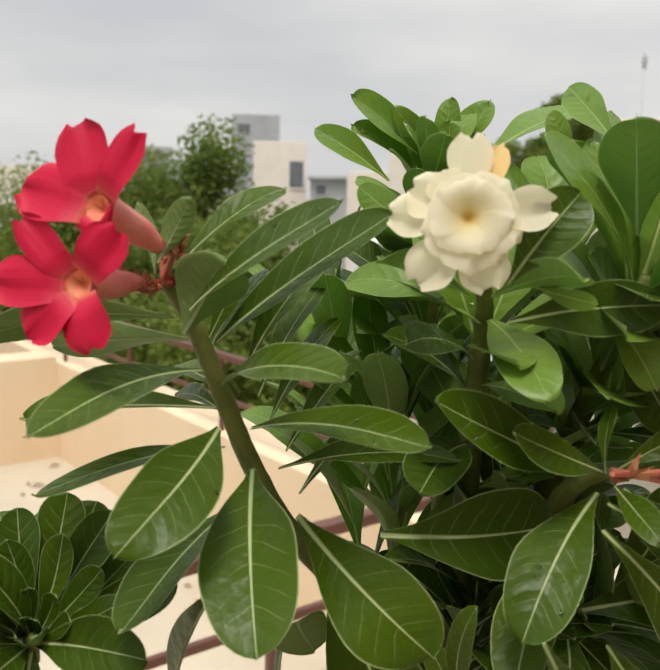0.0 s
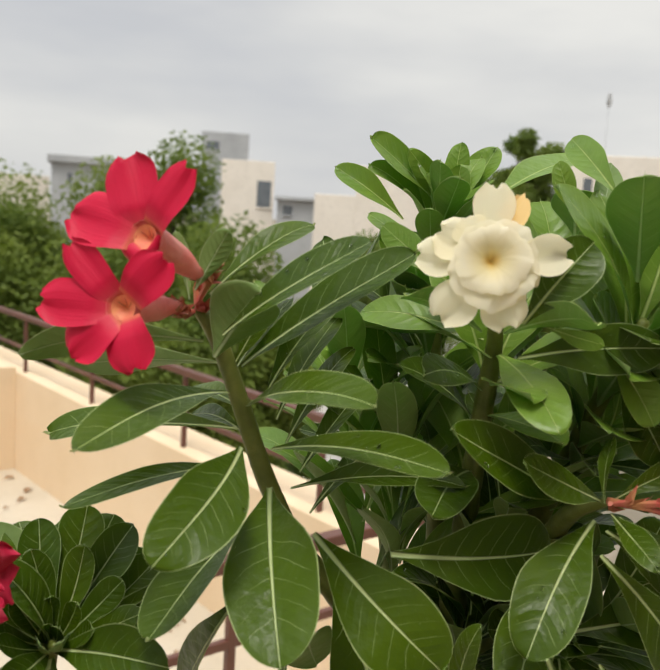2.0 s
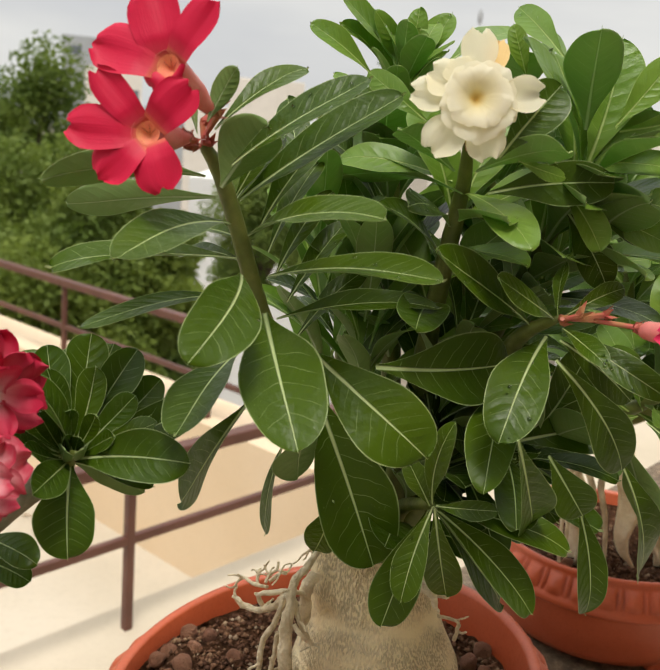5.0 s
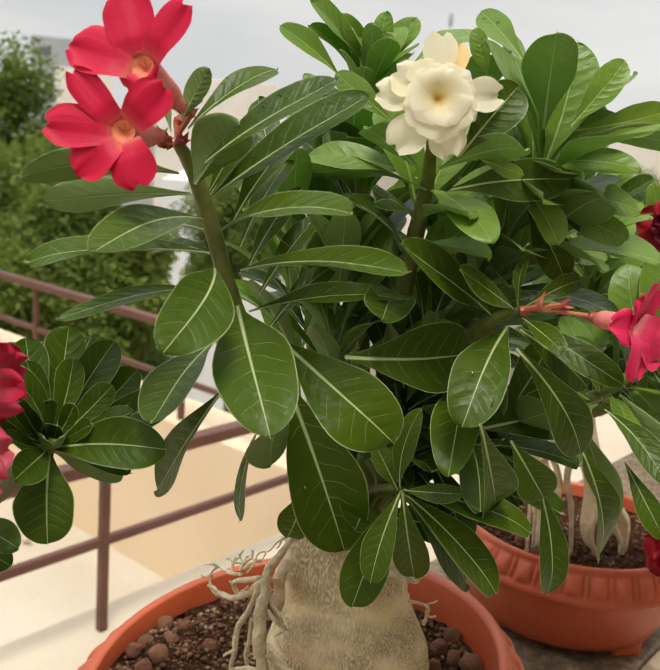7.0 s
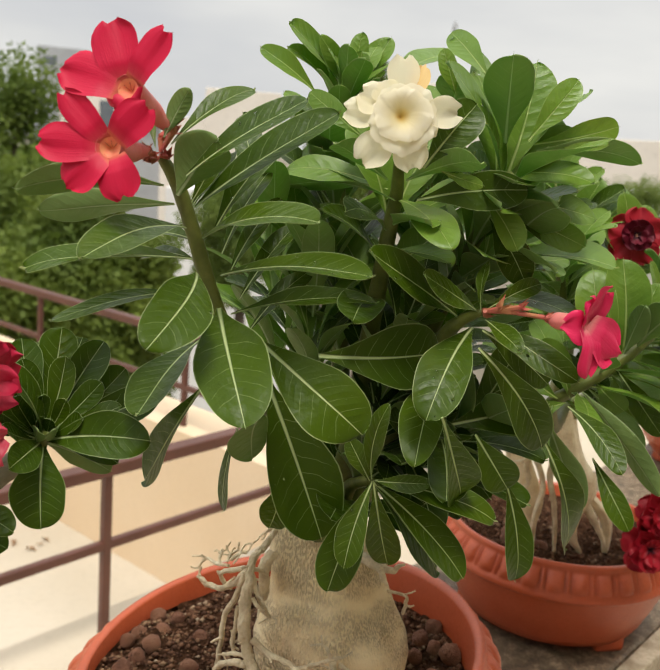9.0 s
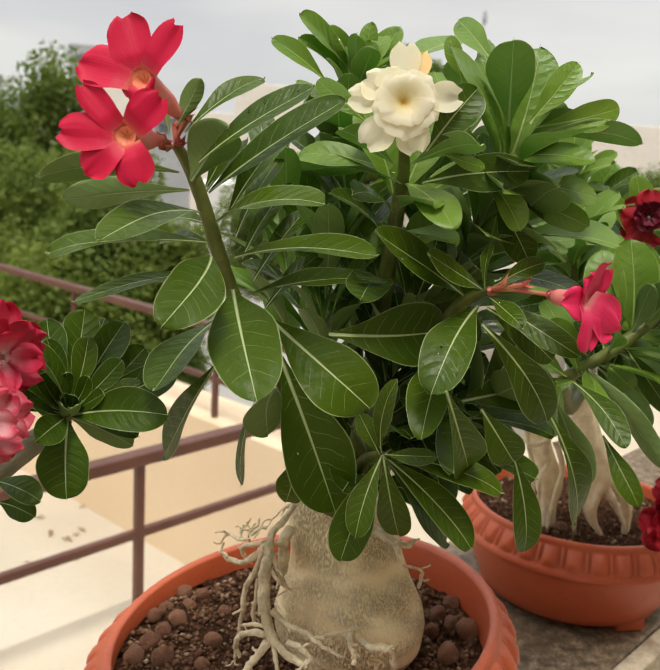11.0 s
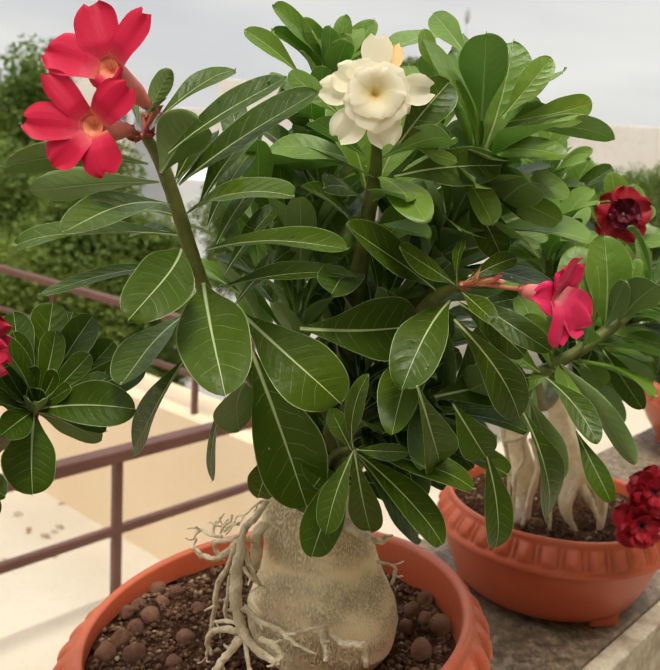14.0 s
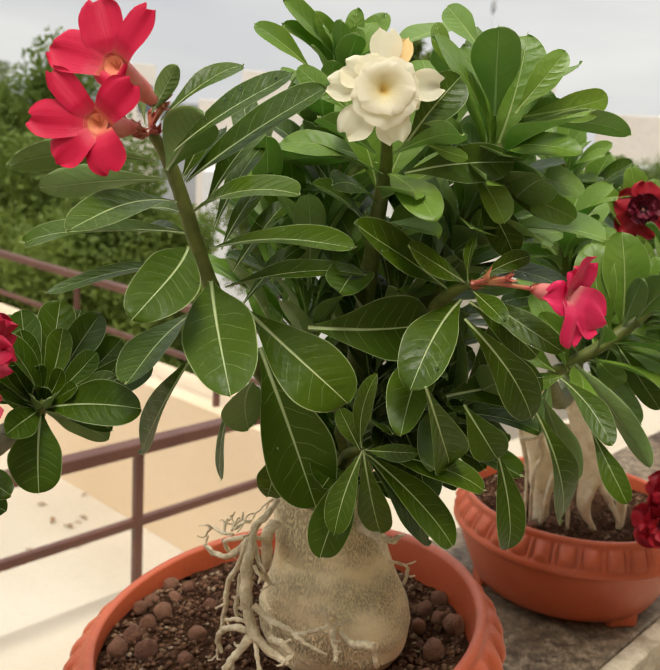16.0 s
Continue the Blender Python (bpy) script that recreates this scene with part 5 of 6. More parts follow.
part("corolla", corolla(Vector(CREAM_C) + CF[2] * 0.0030, CF, 0.0188, 0.0098, 0.6, CREAM_PALE, "corolla"), CR, "soft pale trumpet with a golden throat")
part("corolla", corolla(Vector(CREAM_C) + CF[2] * 0.0006 + CF[0] * 0.001 - CF[1] * 0.002, CF, 0.0232, 0.0088, 2.9, CREAM_PALE, "corolla"), CR, "soft pale trumpet with a golden throat")


def droplets(name, spots, label):
    """Rain drops lying on leaves."""
    bm = bmesh.new()
    bmesh.ops.create_icosphere(bm, subdivisions=2, radius=1.0)
    base = [v.co.copy() for v in bm.verts]
    tris = [tuple(v.index for v in f.verts) for f in bm.faces]
    bm.free()
    verts, faces = [], []
    for c, n, r in spots:
        x, y, z = basis(n, (0.31, 0.77, 0.21))
        o = len(verts)
        verts += [c + (x * q.x + y * q.y + z * (q.z * 0.6 + 0.35)) * r for q in base]
        faces += [tuple(i + o for i in t) for t in tris]
    return tagged(new(name, mesh(name, verts, faces, [DROPLET])), label, "water", kind="stuff")


droplets("water_droplets", wet, "clear rain drops scattered over the glossy leaves")


# ---- the plant beside it on the shelf ----
plant_left = thing("desert_rose", (POT_C.x, POT_C.y, SHELF_Z + 0.14), "desert rose with deep green rosettes and pink-white double blooms", "potted plant", "desert roses in pots")
pot("flower_pot", POT_C, 0.205, (0, 0), "terracotta-coloured plastic bowl pot with a fluted rim", "pots on the shelf")
soil("potting_soil", POT_C, 0.193, 0.158, (0, 0), 14, "dark brown crumbly soil filling the pot")
part("caudex", caudex_mesh([(POT_C.x, POT_C.y, 0.84, 0.07), (POT_C.x, POT_C.y, 0.90, 0.072), (POT_C.x + 0.01, POT_C.y + 0.01, 0.97, 0.05), (POT_C.x + 0.02, POT_C.y + 0.02, 1.02, 0.035), (POT_C.x + 0.03, POT_C.y + 0.03, 1.05, 0.02)], 8.0), plant_left, "swollen grey-beige trunk")
stem(plant_left, [(POT_C.x + 0.02, POT_C.y + 0.02, 1.02, 0.022), (-0.34, 0.36, 1.09, 0.014), (-0.235, 0.425, 1.150, 0.011), (-0.185, 0.456, 1.182, 0.009), (-0.163, 0.452, 1.202, 0.005)], STEM_GREY, "smooth grey-green branch")
# rosette left
leaf(plant_left, (-0.162, 0.449, 1.203), (-0.090, 0.407, 1.218), 0.032, (-0.51, -0.69, 0.51), 1)
leaf(plant_left, (-0.163, 0.450, 1.203), (-0.188, 0.426, 1.264), 0.027, (0.92, -0.26, 0.28), 1)
leaf(plant_left, (-0.164, 0.449, 1.206), (-0.213, 0.492, 1.260), 0.032, (0.53, 0.83, -0.17), 1)
leaf(plant_left, (-0.162, 0.450, 1.202), (-0.160, 0.422, 1.149), 0.037, (0.08, -0.89, 0.45), 1)
leaf(plant_left, (-0.162, 0.450, 1.202), (-0.110, 0.424, 1.197), 0.022, (-0.07, -0.31, 0.95), 1)
leaf(plant_left, (-0.163, 0.450, 1.202), (-0.178, 0.402, 1.200), 0.022, (0.64, -0.22, 0.73), 1)
leaf(plant_left, (-0.162, 0.450, 1.202), (-0.116, 0.474, 1.171), 0.023, (-0.26, 0.91, 0.32), 1)


def rosette(owner, base, toward, rows, tone):
    """Spoon-shaped leaves in tiers: rows of (first, last, count, lift, length, width), angles in degrees from upright."""
    t = Vector(toward).normalized()
    side = Vector((0, 0, 1)).cross(t).normalized()
    up = t.cross(side)
    rnd = random.Random(77)
    for a0, a1, n, lift, length, width in rows:
        for k in range(n):
            a = radians(a0 + (a1 - a0) * (k + 0.5) / n + rnd.uniform(-5, 5))
            e = lift + rnd.uniform(-0.08, 0.08)
            out = side * math.sin(a) + up * math.cos(a)
            way = out * math.cos(e) + t * math.sin(e)
            s = length * rnd.uniform(0.88, 1.10)
            leaf(owner, Vector(base) + out * 0.004, Vector(base) + way * s, width * s, t * math.cos(e) - out * math.sin(e), 0 if k % 2 else tone, bend=-0.06, fold=rnd.uniform(0.40, 0.75), blunt=2.0)


rosette(plant_left, (-0.162, 0.449, 1.204), (0.15, -0.68, 0.72), ((-80, 76, 8, 0.02, 0.088, 0.36), (-60, 84, 7, 0.30, 0.078, 0.33), (-90, 100, 6, 0.58, 0.056, 0.32), (-120, 120, 5, 0.88, 0.038, 0.36), (-180, 180, 4, 1.32, 0.024, 0.50)), 1)
part("bud", mesh("bud", *tube([(-0.168, 0.456, 1.190, 0.0075), (-0.163, 0.449, 1.204, 0.0050), (-0.159, 0.440, 1.210, 0.003), (-0.157, 0.437, 1.213, 0.001)], 10, 5), [STEM]), plant_left, "green shoot tip")
stem(plant_left, [(-0.30, 0.385, 1.115, 0.010), (-0.24, 0.40, 1.18, 0.008), (-0.205, 0.402, 1.225, 0.006)], STEM_GREY, "smooth grey-green branch")
# two torn older leaves low on the branch
leaf(plant_left, (-0.211, 0.430, 1.160), (-0.175, 0.400, 1.158), 0.020, (0.2, -0.6, 0.8), 1)
leaf(plant_left, (-0.208, 0.430, 1.144), (-0.180, 0.410, 1.141), 0.018, (0.1, -0.8, 0.5), 1)
PK = [((10, 82, 154, 226, 298), 0.036, 0.030, -0.05, 0.2, 0.0, PINK, 0.3), ((46, 118, 190, 262, 334), 0.029, 0.026, 0.25, 0.3, 0.004, PINK, 0.35), ((0, 90, 180, 270), 0.019, 0.02, 0.6, 0.4, 0.008, PINK, 0.35)]
PD = [(a, l, w, f, c, h, PINK_DEEP, r) for a, l, w, f, c, h, m, r in PK]
double_bloom(plant_left, (-0.202, 0.398, 1.262), (0.62, -0.70, -0.05), PD, (-0.205, 0.402, 1.232), "double pink and white bloom with crimson edges", 6)
double_bloom(plant_left, (-0.209, 0.372, 1.224), (0.35, -0.90, 0.10), PK, (-0.215, 0.400, 1.205), "double pink and white bloom with crimson edges", 7)


# ---- plants further along the shelf ----
plant_right = thing("desert_rose", (POT_B.x, POT_B.y, SHELF_Z + 0.15), "desert rose with a forked pale trunk, narrow leaves and wine-red blooms", "potted plant", "desert roses in pots")

part("caudex", caudex_mesh([(0.495, 0.985, 0.850, 0.012), (0.492, 0.985, 0.895, 0.0150), (0.490, 0.985, 0.912, 0.0200), (0.486, 0.985, 0.936, 0.0215), (0.475, 0.985, 0.968, 0.0185), (0.462, 0.985, 1.002, 0.0185), (0.462, 0.980, 1.036, 0.0190), (0.485, 0.965, 1.080, 0.020)], 5.0, lump=0.24, mat=BARK_PALE), plant_right, "swollen pale beige trunk")
part("caudex_root", caudex_mesh([(0.567, 0.950, 0.850, 0.0030), (0.562, 0.950, 0.860, 0.0045), (0.550, 0.950, 0.875, 0.0075), (0.543, 0.950, 0.898, 0.0105), (0.547, 0.950, 0.926, 0.0145), (0.554, 0.950, 0.953, 0.0215), (0.548, 0.950, 0.979, 0.0225), (0.530, 0.950, 1.006, 0.0190), (0.516, 0.950, 1.040, 0.0180), (0.505, 0.955, 1.082, 0.0190)], 6.0, lump=0.22, mat=BARK_PALE), plant_right, "pale tapering root leg of the trunk")
part("caudex_root", caudex_mesh([(0.613, 0.960, 0.850, 0.0050), (0.611, 0.960, 0.885, 0.0080), (0.604, 0.960, 0.907, 0.0105), (0.588, 0.960, 0.928, 0.0110), (0.565, 0.965, 0.950, 0.010)], 7.0, lump=0.24, mat=BARK_PALE), plant_right, "pale root leg of the trunk")
for k, pts in enumerate([[(0.550, 0.945, 0.945, 0.0085), (0.569, 0.940, 0.920, 0.0070), (0.584, 0.938, 0.896, 0.0044), (0.597, 0.935, 0.870, 0.0018)], [(0.455, 0.965, 1.05, 0.0045), (0.423, 0.940, 1.048, 0.0040), (0.424, 0.940, 1.017, 0.0039), (0.434, 0.940, 0.984, 0.0034), (0.444, 0.945, 0.950, 0.0030), (0.450, 0.945, 0.860, 0.0024)], [(0.470, 0.955, 1.045, 0.0050), (0.462, 0.940, 1.024, 0.0044), (0.456, 0.942, 0.998, 0.0040), (0.464, 0.945, 0.971, 0.0036), (0.456, 0.948, 0.944, 0.0030), (0.462, 0.950, 0.860, 0.0022)], [(0.424, 0.937, 1.004, 0.0033), (0.442, 0.935, 1.006, 0.0034), (0.459, 0.940, 1.012, 0.0033)], [(0.480, 0.960, 1.00, 0.0050), (0.492, 0.952, 0.960, 0.0044), (0.484, 0.950, 0.925, 0.0036), (0.478, 0.950, 0.860, 0.0026)], [(0.505, 0.955, 1.02, 0.0060), (0.500, 0.950, 0.975, 0.0050), (0.512, 0.948, 0.930, 0.0040), (0.520, 0.945, 0.858, 0.0028)]]):
    part("root", mesh("root", *tube(pts, 9, 6, 0.3, k), [ROOT]), plant_right)
R1 = [(0.500, 0.955, 1.085, 0.018), (0.40, 0.78, 1.11, 0.011), (0.299, 0.600, 1.190, 0.0062), (0.298, 0.565, 1.213, 0.0058), (0.321, 0.555, 1.233, 0.0060), (0.348, 0.555, 1.254, 0.0062), (0.379, 0.560, 1.280, 0.0056), (0.414, 0.570, 1.304, 0.0022)]
R2 = [(0.50, 0.955, 1.08, 0.018), (0.47, 0.90, 1.16, 0.012), (0.43, 0.84, 1.27, 0.010), (0.40, 0.80, 1.355, 0.003)]
R3 = [(0.52, 0.955, 1.08, 0.018), (0.56, 0.90, 1.12, 0.012), (0.57, 0.84, 1.17, 0.009), (0.58, 0.80, 1.19, 0.003)]
R4 = [(0.455, 0.87, 1.20, 0.010), (0.45, 0.79, 1.27, 0.008), (0.44, 0.735, 1.32, 0.003)]
R5 = [(0.44, 0.85, 1.26, 0.009), (0.40, 0.82, 1.34, 0.007), (0.37, 0.79, 1.40, 0.003)]
R6 = [(0.44, 0.85, 1.14, 0.011), (0.38, 0.74, 1.20, 0.009), (0.34, 0.68, 1.27, 0.007), (0.32, 0.66, 1.33, 0.003)]
R7 = [(0.47, 0.90, 1.14, 0.011), (0.46, 0.80, 1.18, 0.009), (0.45, 0.72, 1.22, 0.007), (0.46, 0.68, 1.26, 0.003)]
for pts, n, s, tone, sd in ((R1, 26, 0.075, 2, 31), (R2, 44, 0.085, 2, 32), (R3, 22, 0.10, 0, 33), (R4, 18, 0.075, 2, 34), (R5, 20, 0.075, 2, 35), (R6, 34, 0.08, 2, 36), (R7, 34, 0.08, 2, 37)):
    stem(plant_right, pts)
    filler(plant_right, [p[:3] for p in pts[2 if n == 26 else 1:]], n, s, tone, sd, 1.0, 0.35)
# narrow leaves drooping over the second pot, and two round upright ones
leaf(plant_right, (0.227, 0.471, 1.199), (0.282, 0.505, 1.084), 0.040, (0.60, -0.80, 0.05), 0)
leaf(plant_right, (0.240, 0.486, 1.205), (0.288, 0.501, 1.124), 0.029, (0.60, 0.64, 0.48), 0)
leaf(plant_right, (0.251, 0.480, 1.224), (0.272, 0.420, 1.187), 0.022, (-0.25, -0.57, 0.78), 0)
leaf(plant_right, (0.265, 0.485, 1.235), (0.313, 0.427, 1.166), 0.031, (0.88, 0.37, 0.30), 0)
leaf(plant_right, (0.315, 0.560, 1.217), (0.355, 0.520, 1.171), 0.022, (0.78, 0.61, 0.14), 2)
leaf(plant_right, (0.332, 0.560, 1.234), (0.380, 0.523, 1.212), 0.023, (0.53, 0.82, -0.23), 2)
leaf(plant_right, (0.329, 0.560, 1.149), (0.353, 0.519, 1.092), 0.023, (-0.36, -0.82, 0.43), 0)
leaf(plant_right, (0.302, 0.560, 1.229), (0.270, 0.580, 1.258), 0.022, (-0.40, -0.90, 0.18), 2)
leaf(plant_right, (0.297, 0.560, 1.208), (0.285, 0.575, 1.250), 0.015, (-0.42, -0.89, 0.19), 2)
leaf(plant_right, (0.335, 0.560, 1.242), (0.313, 0.580, 1.329), 0.038, (-0.45, -0.89, 0.09), 2)
leaf(plant_right, (0.345, 0.560, 1.250), (0.338, 0.572, 1.339), 0.042, (-0.48, -0.88, 0.08), 2)
leaf(plant_right, (0.355, 0.560, 1.255), (0.370, 0.559, 1.320), 0.020, (-0.78, -0.61, 0.17), 2)
leaf(plant_right, (0.284, 0.560, 1.208), (0.253, 0.579, 1.231), 0.022, (-0.38, -0.90, 0.21), 2)
leaf(plant_right, (0.293, 0.560, 1.204), (0.262, 0.570, 1.192), 0.017, (-0.39, -0.88, 0.26), 2)
leaf(plant_right, (0.280, 0.560, 1.201), (0.272, 0.547, 1.153), 0.017, (0.41, 0.86, -0.31), 2)
leaf(plant_right, (0.320, 0.560, 1.225), (0.343, 0.540, 1.202), 0.023, (-0.48, -0.84, 0.24), 2)
leaf(plant_right, (0.340, 0.560, 1.238), (0.373, 0.522, 1.184), 0.023, (-0.52, -0.81, 0.26), 0)
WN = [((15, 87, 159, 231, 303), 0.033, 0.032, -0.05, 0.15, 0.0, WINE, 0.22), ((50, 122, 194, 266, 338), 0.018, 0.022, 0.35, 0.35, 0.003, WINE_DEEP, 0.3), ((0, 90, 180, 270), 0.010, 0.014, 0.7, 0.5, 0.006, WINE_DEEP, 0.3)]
WR = [((15, 87, 159, 231, 303), 0.036, 0.036, -0.05, 0.15, 0.0, WINE, 0.30), ((50, 122, 194, 266, 338), 0.028, 0.030, 0.3, 0.35, 0.004, WINE, 0.40), ((0, 90, 180, 270), 0.018, 0.020, 0.6, 0.5, 0.008, WINE, 0.40)]
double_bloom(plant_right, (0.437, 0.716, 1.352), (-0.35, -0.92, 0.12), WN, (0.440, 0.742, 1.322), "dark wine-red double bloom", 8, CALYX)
plant_low = thing("desert_rose_bloom_spray", (0.62, 0.80, 0.90), "wine-red blooms hanging low beside the second pot", "flower spray")
stem(plant_low, [(0.66, 0.86, 0.93, 0.006), (0.63, 0.82, 0.96, 0.005), (0.575, 0.80, 0.99, 0.004)])
double_bloom(plant_low, (0.572, 0.780, 0.990), (-0.3, -0.9, 0.3), WR, (0.585, 0.80, 0.99), "wine-red double bloom", 9, CALYX)
double_bloom(plant_low, (0.560, 0.780, 0.945), (-0.2, -0.95, 0.1), WR, (0.58, 0.805, 0.955), "wine-red double bloom", 10, CALYX)
POT_D = Vector((1.33, 1.66, SHELF_Z))
pot("flower_pot", POT_D, 0.205, (0, 0), "terracotta-coloured plastic bowl pot with a fluted rim", "pots on the shelf")
soil("potting_soil", POT_D, 0.193, 0.158, (0, 0), 24, "dark brown crumbly soil filling the pot")
plant_far = thing("desert_rose", (POT_D.x, POT_D.y, SHELF_Z + 0.15), "leafy desert rose with a pale trunk in a terracotta pot", "potted plant", "desert roses in pots")
part("caudex", caudex_mesh([(1.33, 1.66, 0.85, 0.06), (1.33, 1.66, 0.91, 0.06), (1.32, 1.65, 0.98, 0.04), (1.31, 1.64, 1.04, 0.025)], 12.0), plant_far, "swollen pale beige trunk")
for k, pts in enumerate([[(1.32, 1.65, 1.0, 0.02), (1.23, 1.60, 1.14, 0.012), (1.18, 1.56, 1.26, 0.009)], [(1.33, 1.65, 1.0, 0.02), (1.33, 1.60, 1.15, 0.012), (1.31, 1.54, 1.30, 0.009)], [(1.33, 1.66, 1.0, 0.02), (1.41, 1.64, 1.13, 0.012), (1.46, 1.60, 1.25, 0.009)]]):
    stem(plant_far, pts)
    filler(plant_far, [p[:3] for p in pts], 22, 0.095, 2, 50 + k, 1.0, 0.2)


# ---- trees and town behind the terrace ----
TREE_LEAF = [simple("tree_leaf", (0.098, 0.158, 0.022), (0.220, 0.285, 0.044), 0.9, 0.7, through=0.45), simple("tree_leaf_dark", (0.115, 0.180, 0.030), (0.210, 0.275, 0.050), 2.0, 0.7, through=0.4)]
TREE_BARK = simple("tree_bark", (0.09, 0.065, 0.045), (0.17, 0.13, 0.095), 6, 0.9, 0.8, 0.01)


def heading(deg, dist, z=0.0):
    return Vector((math.sin(radians(deg)) * dist, math.cos(radians(deg)) * dist, z))


def crown(clumps, n, size, seed, mat):
    """Many small leaves strewn through uneven clumps."""
    rs = np.random.RandomState(seed)
    pick = rs.randint(0, len(clumps), n)
    c = np.array([tuple(q) for q, r in clumps])[pick]
    r = np.array([r for q, r in clumps])[pick]
    unit = lambda v: v / np.linalg.norm(v, axis=1, keepdims=True)  # noqa: E731
    p = c + unit(rs.normal(size=(n, 3)) * (1, 1, 0.8)) * (r * rs.rand(n) ** 0.45)[:, None]
    a = unit(rs.normal(size=(n, 3)) * (1, 1, 0.6) - (0, 0, 0.3))
    b = unit(np.cross(a, rs.normal(size=(n, 3))))
    s = (size * rs.uniform(0.6, 1.4, n))[:, None]
    v = np.stack([p, p + a * s * 0.5 + b * s * 0.28, p + a * s, p + a * s * 0.5 - b * s * 0.28], 1).reshape(-1, 3)
    me = bpy.data.meshes.new("crown")
    me.vertices.add(n * 4)
    me.vertices.foreach_set("co", v.ravel())
    me.loops.add(n * 4)
    me.loops.foreach_set("vertex_index", np.arange(n * 4))
    me.polygons.add(n)
    me.polygons.foreach_set("loop_start", np.arange(0, n * 4, 4))
    me.materials.append(mat)
    me.update(calc_edges=True)
    return me


def tree(deg, dist, top, wide, tall, n, seed, mat, label, size=0.078):
    """A tapered trunk with limbs and a crown of many small leaves in uneven clumps."""
    rnd = random.Random(seed)
    foot = heading(deg, dist, GROUND_Z)
    ob = thing("tree", foot, label, "tree", "trees behind the terrace")
    head = foot + Vector((0, 0, top - GROUND_Z - tall * 0.55))
    pieces = [tube([(*foot, 0.16), (*(foot * 0.4 + head * 0.6), 0.12), (*head, 0.06)], 10, 6, 0.15, seed)]
    clumps = []
    for k in range(44):
        a, e = rnd.uniform(0, 6.283), rnd.uniform(-0.9, 1.0)
        r = rnd.uniform(0.35, 1.0)
        c = head + Vector((math.cos(a) * wide * 0.5 * r * math.cos(e), math.sin(a) * wide * 0.5 * r * math.cos(e), math.sin(e) * tall * 0.5 * r + tall * 0.05))
        clumps.append((c, rnd.uniform(0.13, 0.24) * wide))
        if k % 2 == 0:
            m = head * 0.5 + c * 0.5 - Vector((0, 0, 0.15))
            pieces.append(tube([(*(head - Vector((0, 0, tall * 0.3))), 0.05), (*m, 0.03), (*c, 0.012)], 7, 4, 0.2, k))
    part("trunk", mesh("trunk", *joined(pieces), [TREE_BARK]), ob)
    part("crown", crown(clumps, n * 8, size, seed, mat), ob)
    return ob


tree(-20, 15, 1.55, 3.6, 4.0, 14000, 1, TREE_LEAF[0], "bushy green tree beyond the railing")
tree(-14.5, 13, 1.70, 3.4, 4.2, 10000, 2, TREE_LEAF[0], "bushy green tree beyond the railing")
tree(-9.2, 13.5, 2.75, 2.8, 5.6, 7500, 3, TREE_LEAF[0], "tall leafy green tree beyond the railing")
tree(-7.2, 11.0, 1.6, 2.8, 4.4, 12000, 4, TREE_LEAF[0], "bushy green tree beyond the railing")
tree(-4.6, 10.0, 0.8, 2.2, 3.6, 11000, 5, TREE_LEAF[0], "bushy green tree beyond the railing")
tree(6.5, 17, 1.35, 2.4, 3.2, 6000, 6, TREE_LEAF[1], "dark green tree between the houses")
tree(14.8, 20, 3.9, 1.5, 3.2, 4000, 7, TREE_LEAF[0], "slender dark green tree between the houses")
tree(12.2, 20, 3.0, 1.8, 3.2, 4000, 8, TREE_LEAF[0], "dark green tree between the houses")
tree(28.2, 27, 1.5, 1.2, 3.2, 4000, 9, TREE_LEAF[1], "narrow green tree in front of a pale house")
tree(31.0, 28, 1.35, 3.0, 2.0, 4000, 10, TREE_LEAF[1], "low green hedge-like tree in front of a pale house")

HOUSE = [simple("pale_beige_render", (0.70, 0.64, 0.56), (0.76, 0.70, 0.62), 0.4, 0.9, 0.1, 0.01), simple("white_render", (0.74, 0.73, 0.71), (0.80, 0.79, 0.77), 0.4, 0.9, 0.1, 0.01), simple("grey_render", (0.34, 0.35, 0.36), (0.42, 0.43, 0.44), 0.4, 0.9, 0.1, 0.01)]
PANE = simple("dark_window_glass", (0.10, 0.115, 0.13), (0.15, 0.165, 0.18), 0.6, 0.25)


def block(ob, deg0, deg1, dist, z0, z1, deep, mat, name="wall"):
    """An upright mass between two headings, facing the terrace."""
    a, b = heading(deg0, dist), heading(deg1, dist)
    d = heading((deg0 + deg1) / 2, 1.0)
    p = [a + Vector((0, 0, z0)), b + Vector((0, 0, z0)), b + d * deep + Vector((0, 0, z0)), a + d * deep + Vector((0, 0, z0))]
    p += [q + Vector((0, 0, z1 - z0)) for q in p]
    return part(name, bevelled(name, p, [(0, 1, 5, 4), (1, 2, 6, 5), (2, 3, 7, 6), (3, 0, 4, 7), (4, 5, 6, 7), (3, 2, 1, 0)], [mat], 0.03, 1), ob)


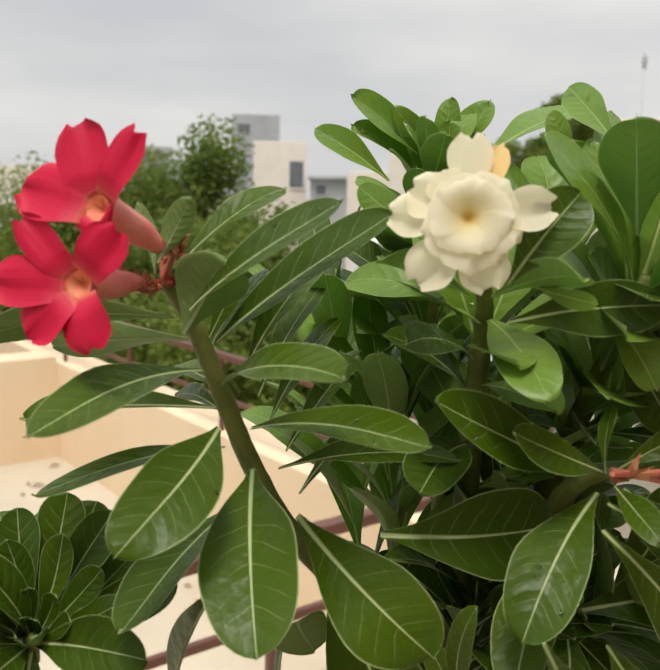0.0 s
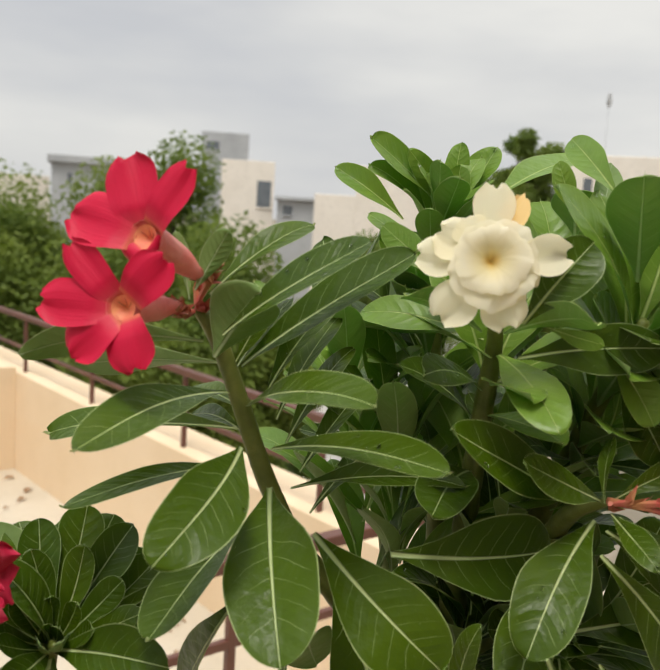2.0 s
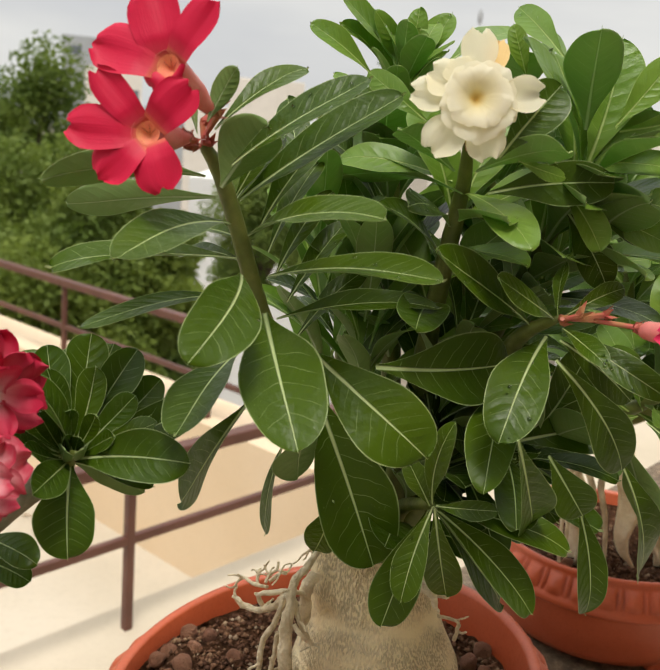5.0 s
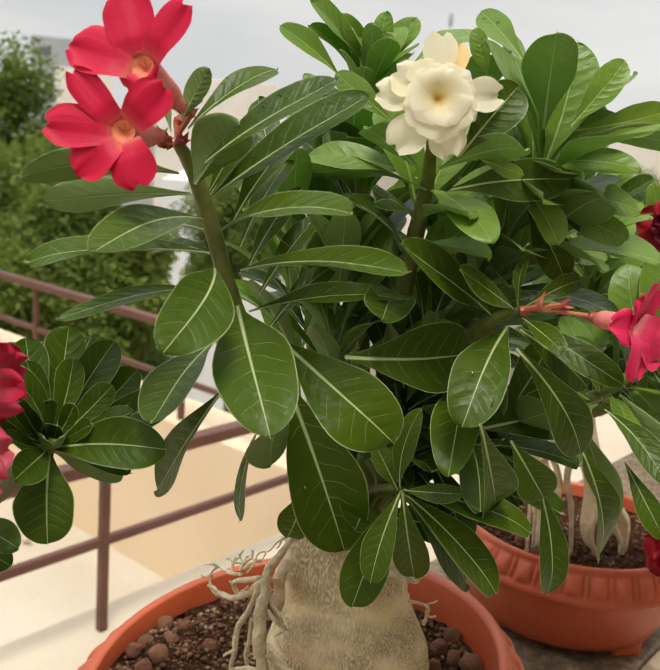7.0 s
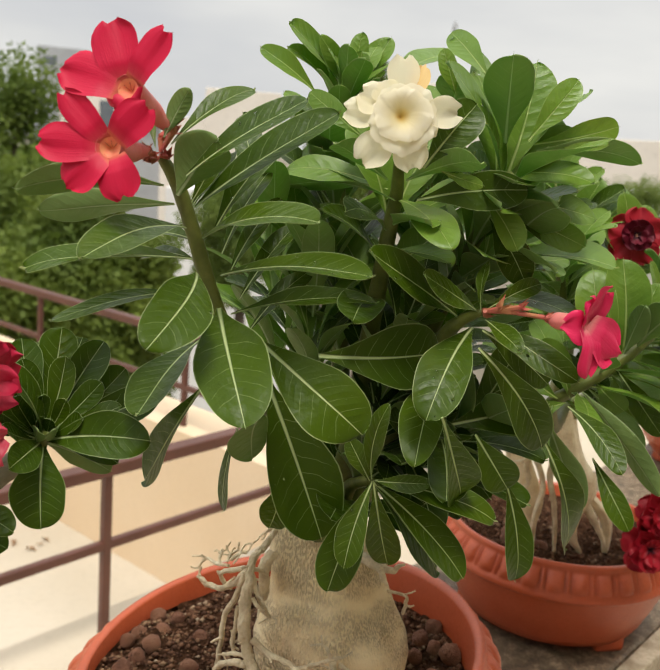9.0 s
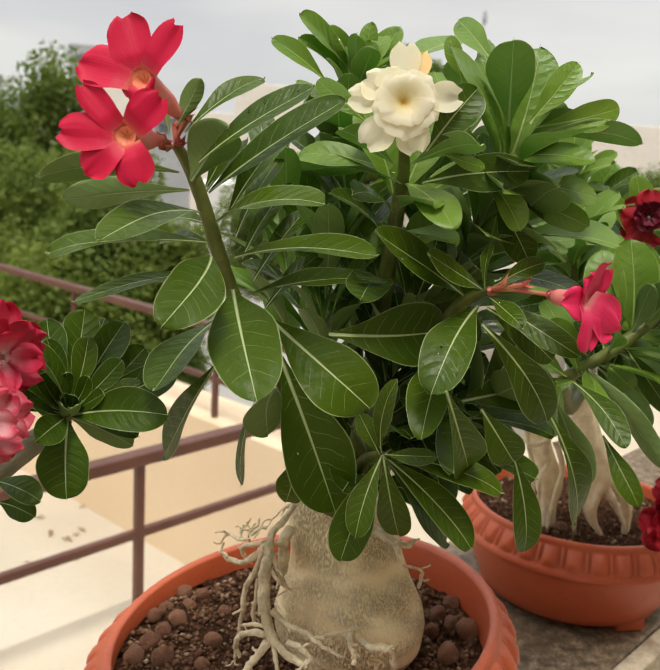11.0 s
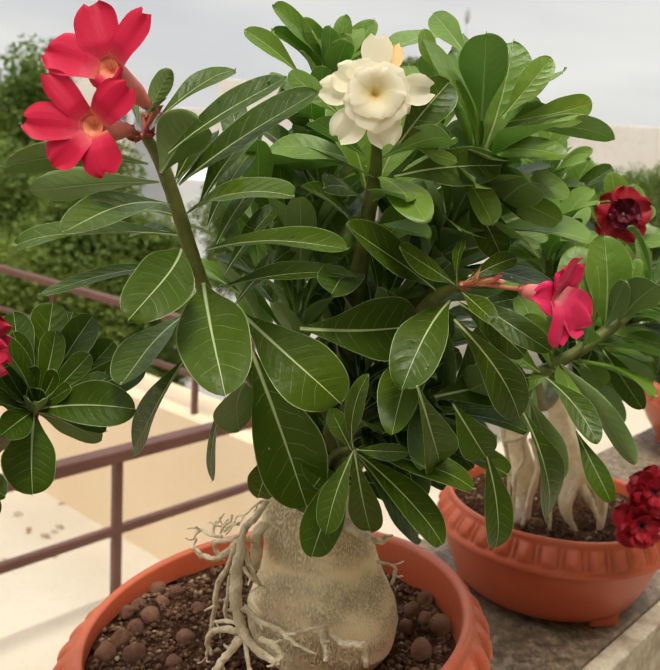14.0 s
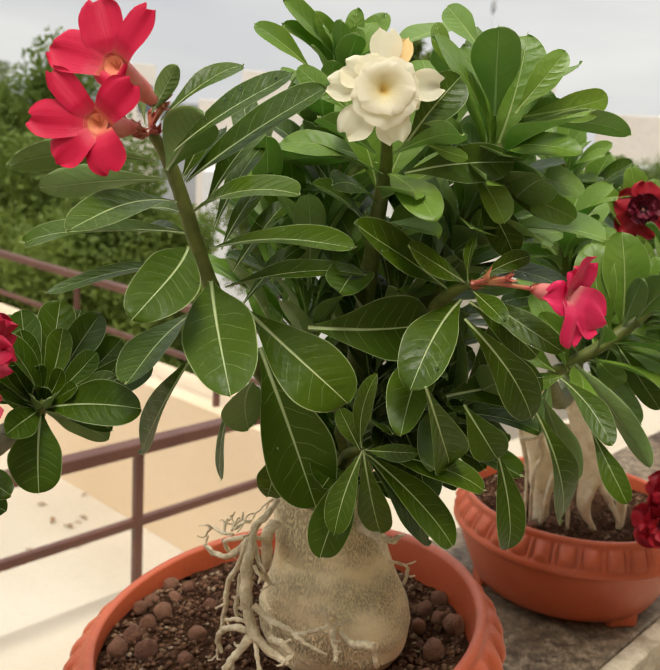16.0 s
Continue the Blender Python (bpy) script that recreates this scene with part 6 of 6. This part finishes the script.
def house(name, deg0, deg1, dist, top, mat, label, windows=(), roof=0.0, deep=9.0):
    """A flat-roofed house: top is the degrees of elevation of its roof edge; windows of (degrees, width, sill, head), in degrees."""
    up = lambda e: 1.45 + dist * math.tan(radians(e))  # noqa: E731
    ob = thing(name, heading((deg0 + deg1) / 2, dist, GROUND_Z), label, "building", "houses of the town")
    block(ob, deg0, deg1, dist, GROUND_Z, up(top), deep, mat)
    if roof:
        w = roof * 0.6
        block(ob, deg0 - w, deg1 + w, dist - 0.5, up(top) + 0.01, up(top + roof), deep + 1, HOUSE[2], "roof")
    for deg, wide, sill, head in windows:
        win = block(ob, deg - wide / 2, deg + wide / 2, dist - 0.06, up(sill), up(head), 0.5, PANE, "window")
        block(win, deg - wide / 2 - 0.05, deg + wide / 2 + 0.05, dist - 0.14, up(sill) - 0.12, up(sill) - 0.005, 0.3, mat, "sill")
    return ob


# headings to the right of straight ahead, in degrees
house("tower_house", -6.35, -3.3, 95, 5.2, HOUSE[2], "grey concrete roof tower in the distance", [(-5.6, 0.8, 4.1, 4.6)])
house("town_house", -5.0, -1.55, 80, 3.55, HOUSE[0], "pale beige flat-roofed house with a dark window", [(-2.2, 0.9, 0.6, 2.3)])
house("town_house", -15.5, -10.4, 85, 2.6, HOUSE[2], "long grey house with an overhanging flat roof", [(-14.2, 0.7, 1.3, 2.0), (-12.8, 0.7, 1.3, 2.0), (-11.4, 0.7, 1.3, 2.0)], 0.45)
house("town_house", -24.0, -15.6, 90, 1.7, HOUSE[0], "low pale houses in the distance", [(-21.0, 0.7, 0.4, 1.1), (-18.5, 0.7, 0.4, 1.1)])
house("town_house", -1.3, 1.1, 75, 1.15, HOUSE[2], "small grey house with a flat roof", [(-0.6, 0.6, 0.2, 0.8)], 0.25)
house("town_house", 1.1, 3.8, 60, 1.7, HOUSE[0], "pale low wing of a flat-roofed house")
house("town_house", 3.8, 8.6, 60, 3.65, HOUSE[0], "pale beige cubic house block")
house("white_house", 1.4, 14.0, 24, -2.8, HOUSE[1], "white walled house below the terrace", [(3.6, 0.9, -8.2, -7.0), (6.5, 0.9, -8.2, -7.0)])
house("town_house", 17.0, 23.5, 50, 5.0, HOUSE[0], "pale beige house behind the plants", [(18.5, 0.8, 2.5, 3.6)])
house("town_house", 26.2, 48.0, 55, 2.35, HOUSE[0], "pale house with two rows of windows", [(31.7, 0.7, 1.0, 1.9), (32.3, 0.7, 1.1, 1.9), (31.7, 0.7, -0.4, 0.5), (32.5, 0.7, -0.3, 0.6), (33.3, 0.7, 1.0, 1.9), (33.9, 0.7, -0.4, 0.5)])
house("town_house", -30.0, -19.6, 28, -1.99, HOUSE[0], "small pale house beyond the trees", [(-23.0, 0.9, -3.2, -2.2)])
house("white_house", 26.5, 50.0, 30, -0.75, HOUSE[1], "white parapet of a neighbouring flat roof")


def mast():
    ob = thing("roof_mast", heading(19.2, 58, GROUND_Z), "thin grey mast with a round head above the roofs", "mast")
    p = heading(19.2, 58)
    top = 1.45 + 58 * math.tan(radians(8.1))
    part("pole", mesh("pole", *tube([(p.x, p.y, GROUND_Z, 0.05), (p.x, p.y, top, 0.020)], 8, 3), [HOUSE[2]]), ob)
    part("lamp_head", mesh("lamp_head", *tube([(p.x, p.y, top - 0.2, 0.08), (p.x, p.y, top + 0.15, 0.17), (p.x, p.y, top + 0.5, 0.13), (p.x, p.y, top + 0.7, 0.05)], 10, 4), [HOUSE[2]]), ob)


mast()


def ground():
    verts, faces, n = [Vector((0, 0, GROUND_Z))], [], 64
    for r in (20, 60, 200, 800, 3500):
        verts += [Vector((r * math.cos(2 * math.pi * k / n), r * math.sin(2 * math.pi * k / n), GROUND_Z)) for k in range(n)]
    faces += [(0, 1 + k, 1 + (k + 1) % n) for k in range(n)]
    for i in range(4):
        faces += [(1 + i * n + k, 1 + (i + 1) * n + k, 1 + (i + 1) * n + (k + 1) % n, 1 + i * n + (k + 1) % n) for k in range(n)]
    tagged(new("ground", mesh("ground", verts, faces, [simple("dusty_ground", (0.16, 0.14, 0.10), (0.26, 0.22, 0.17), 0.15, 0.95, 0.2, 0.02)])), "dusty ground of the town far below", "ground", kind="structure")


ground()


# ---- litter on the lower terrace ----
DRY = simple("dry_leaf", (0.20, 0.105, 0.05), (0.34, 0.21, 0.11), 40, 0.85, 0.5, 0.003)
LIT = random.Random(8)
for k in range(16):
    x, y = (-0.75, 4.95) if k < 9 else (-2.42, 7.3)
    x, y = x + LIT.gauss(0, 0.13), y + LIT.gauss(0, 0.30)
    a, l = LIT.uniform(0, 6.28), LIT.uniform(0.04, 0.085) * (1.0 if k < 9 else 1.5)
    d = Vector((math.cos(a), math.sin(a), 0))
    me = leaf_mesh((x, y, FLOOR_Z + 0.004), Vector((x, y, FLOOR_Z + 0.012)) + d * l, l * 0.38, (0.2, 0.1, 1), 0.12, 0.5, [DRY, DRY], 900 + k)
    tagged(new("dry_leaf", me), "curled brown dry leaf lying on the terrace floor", "leaf", "dry leaves on the floor")
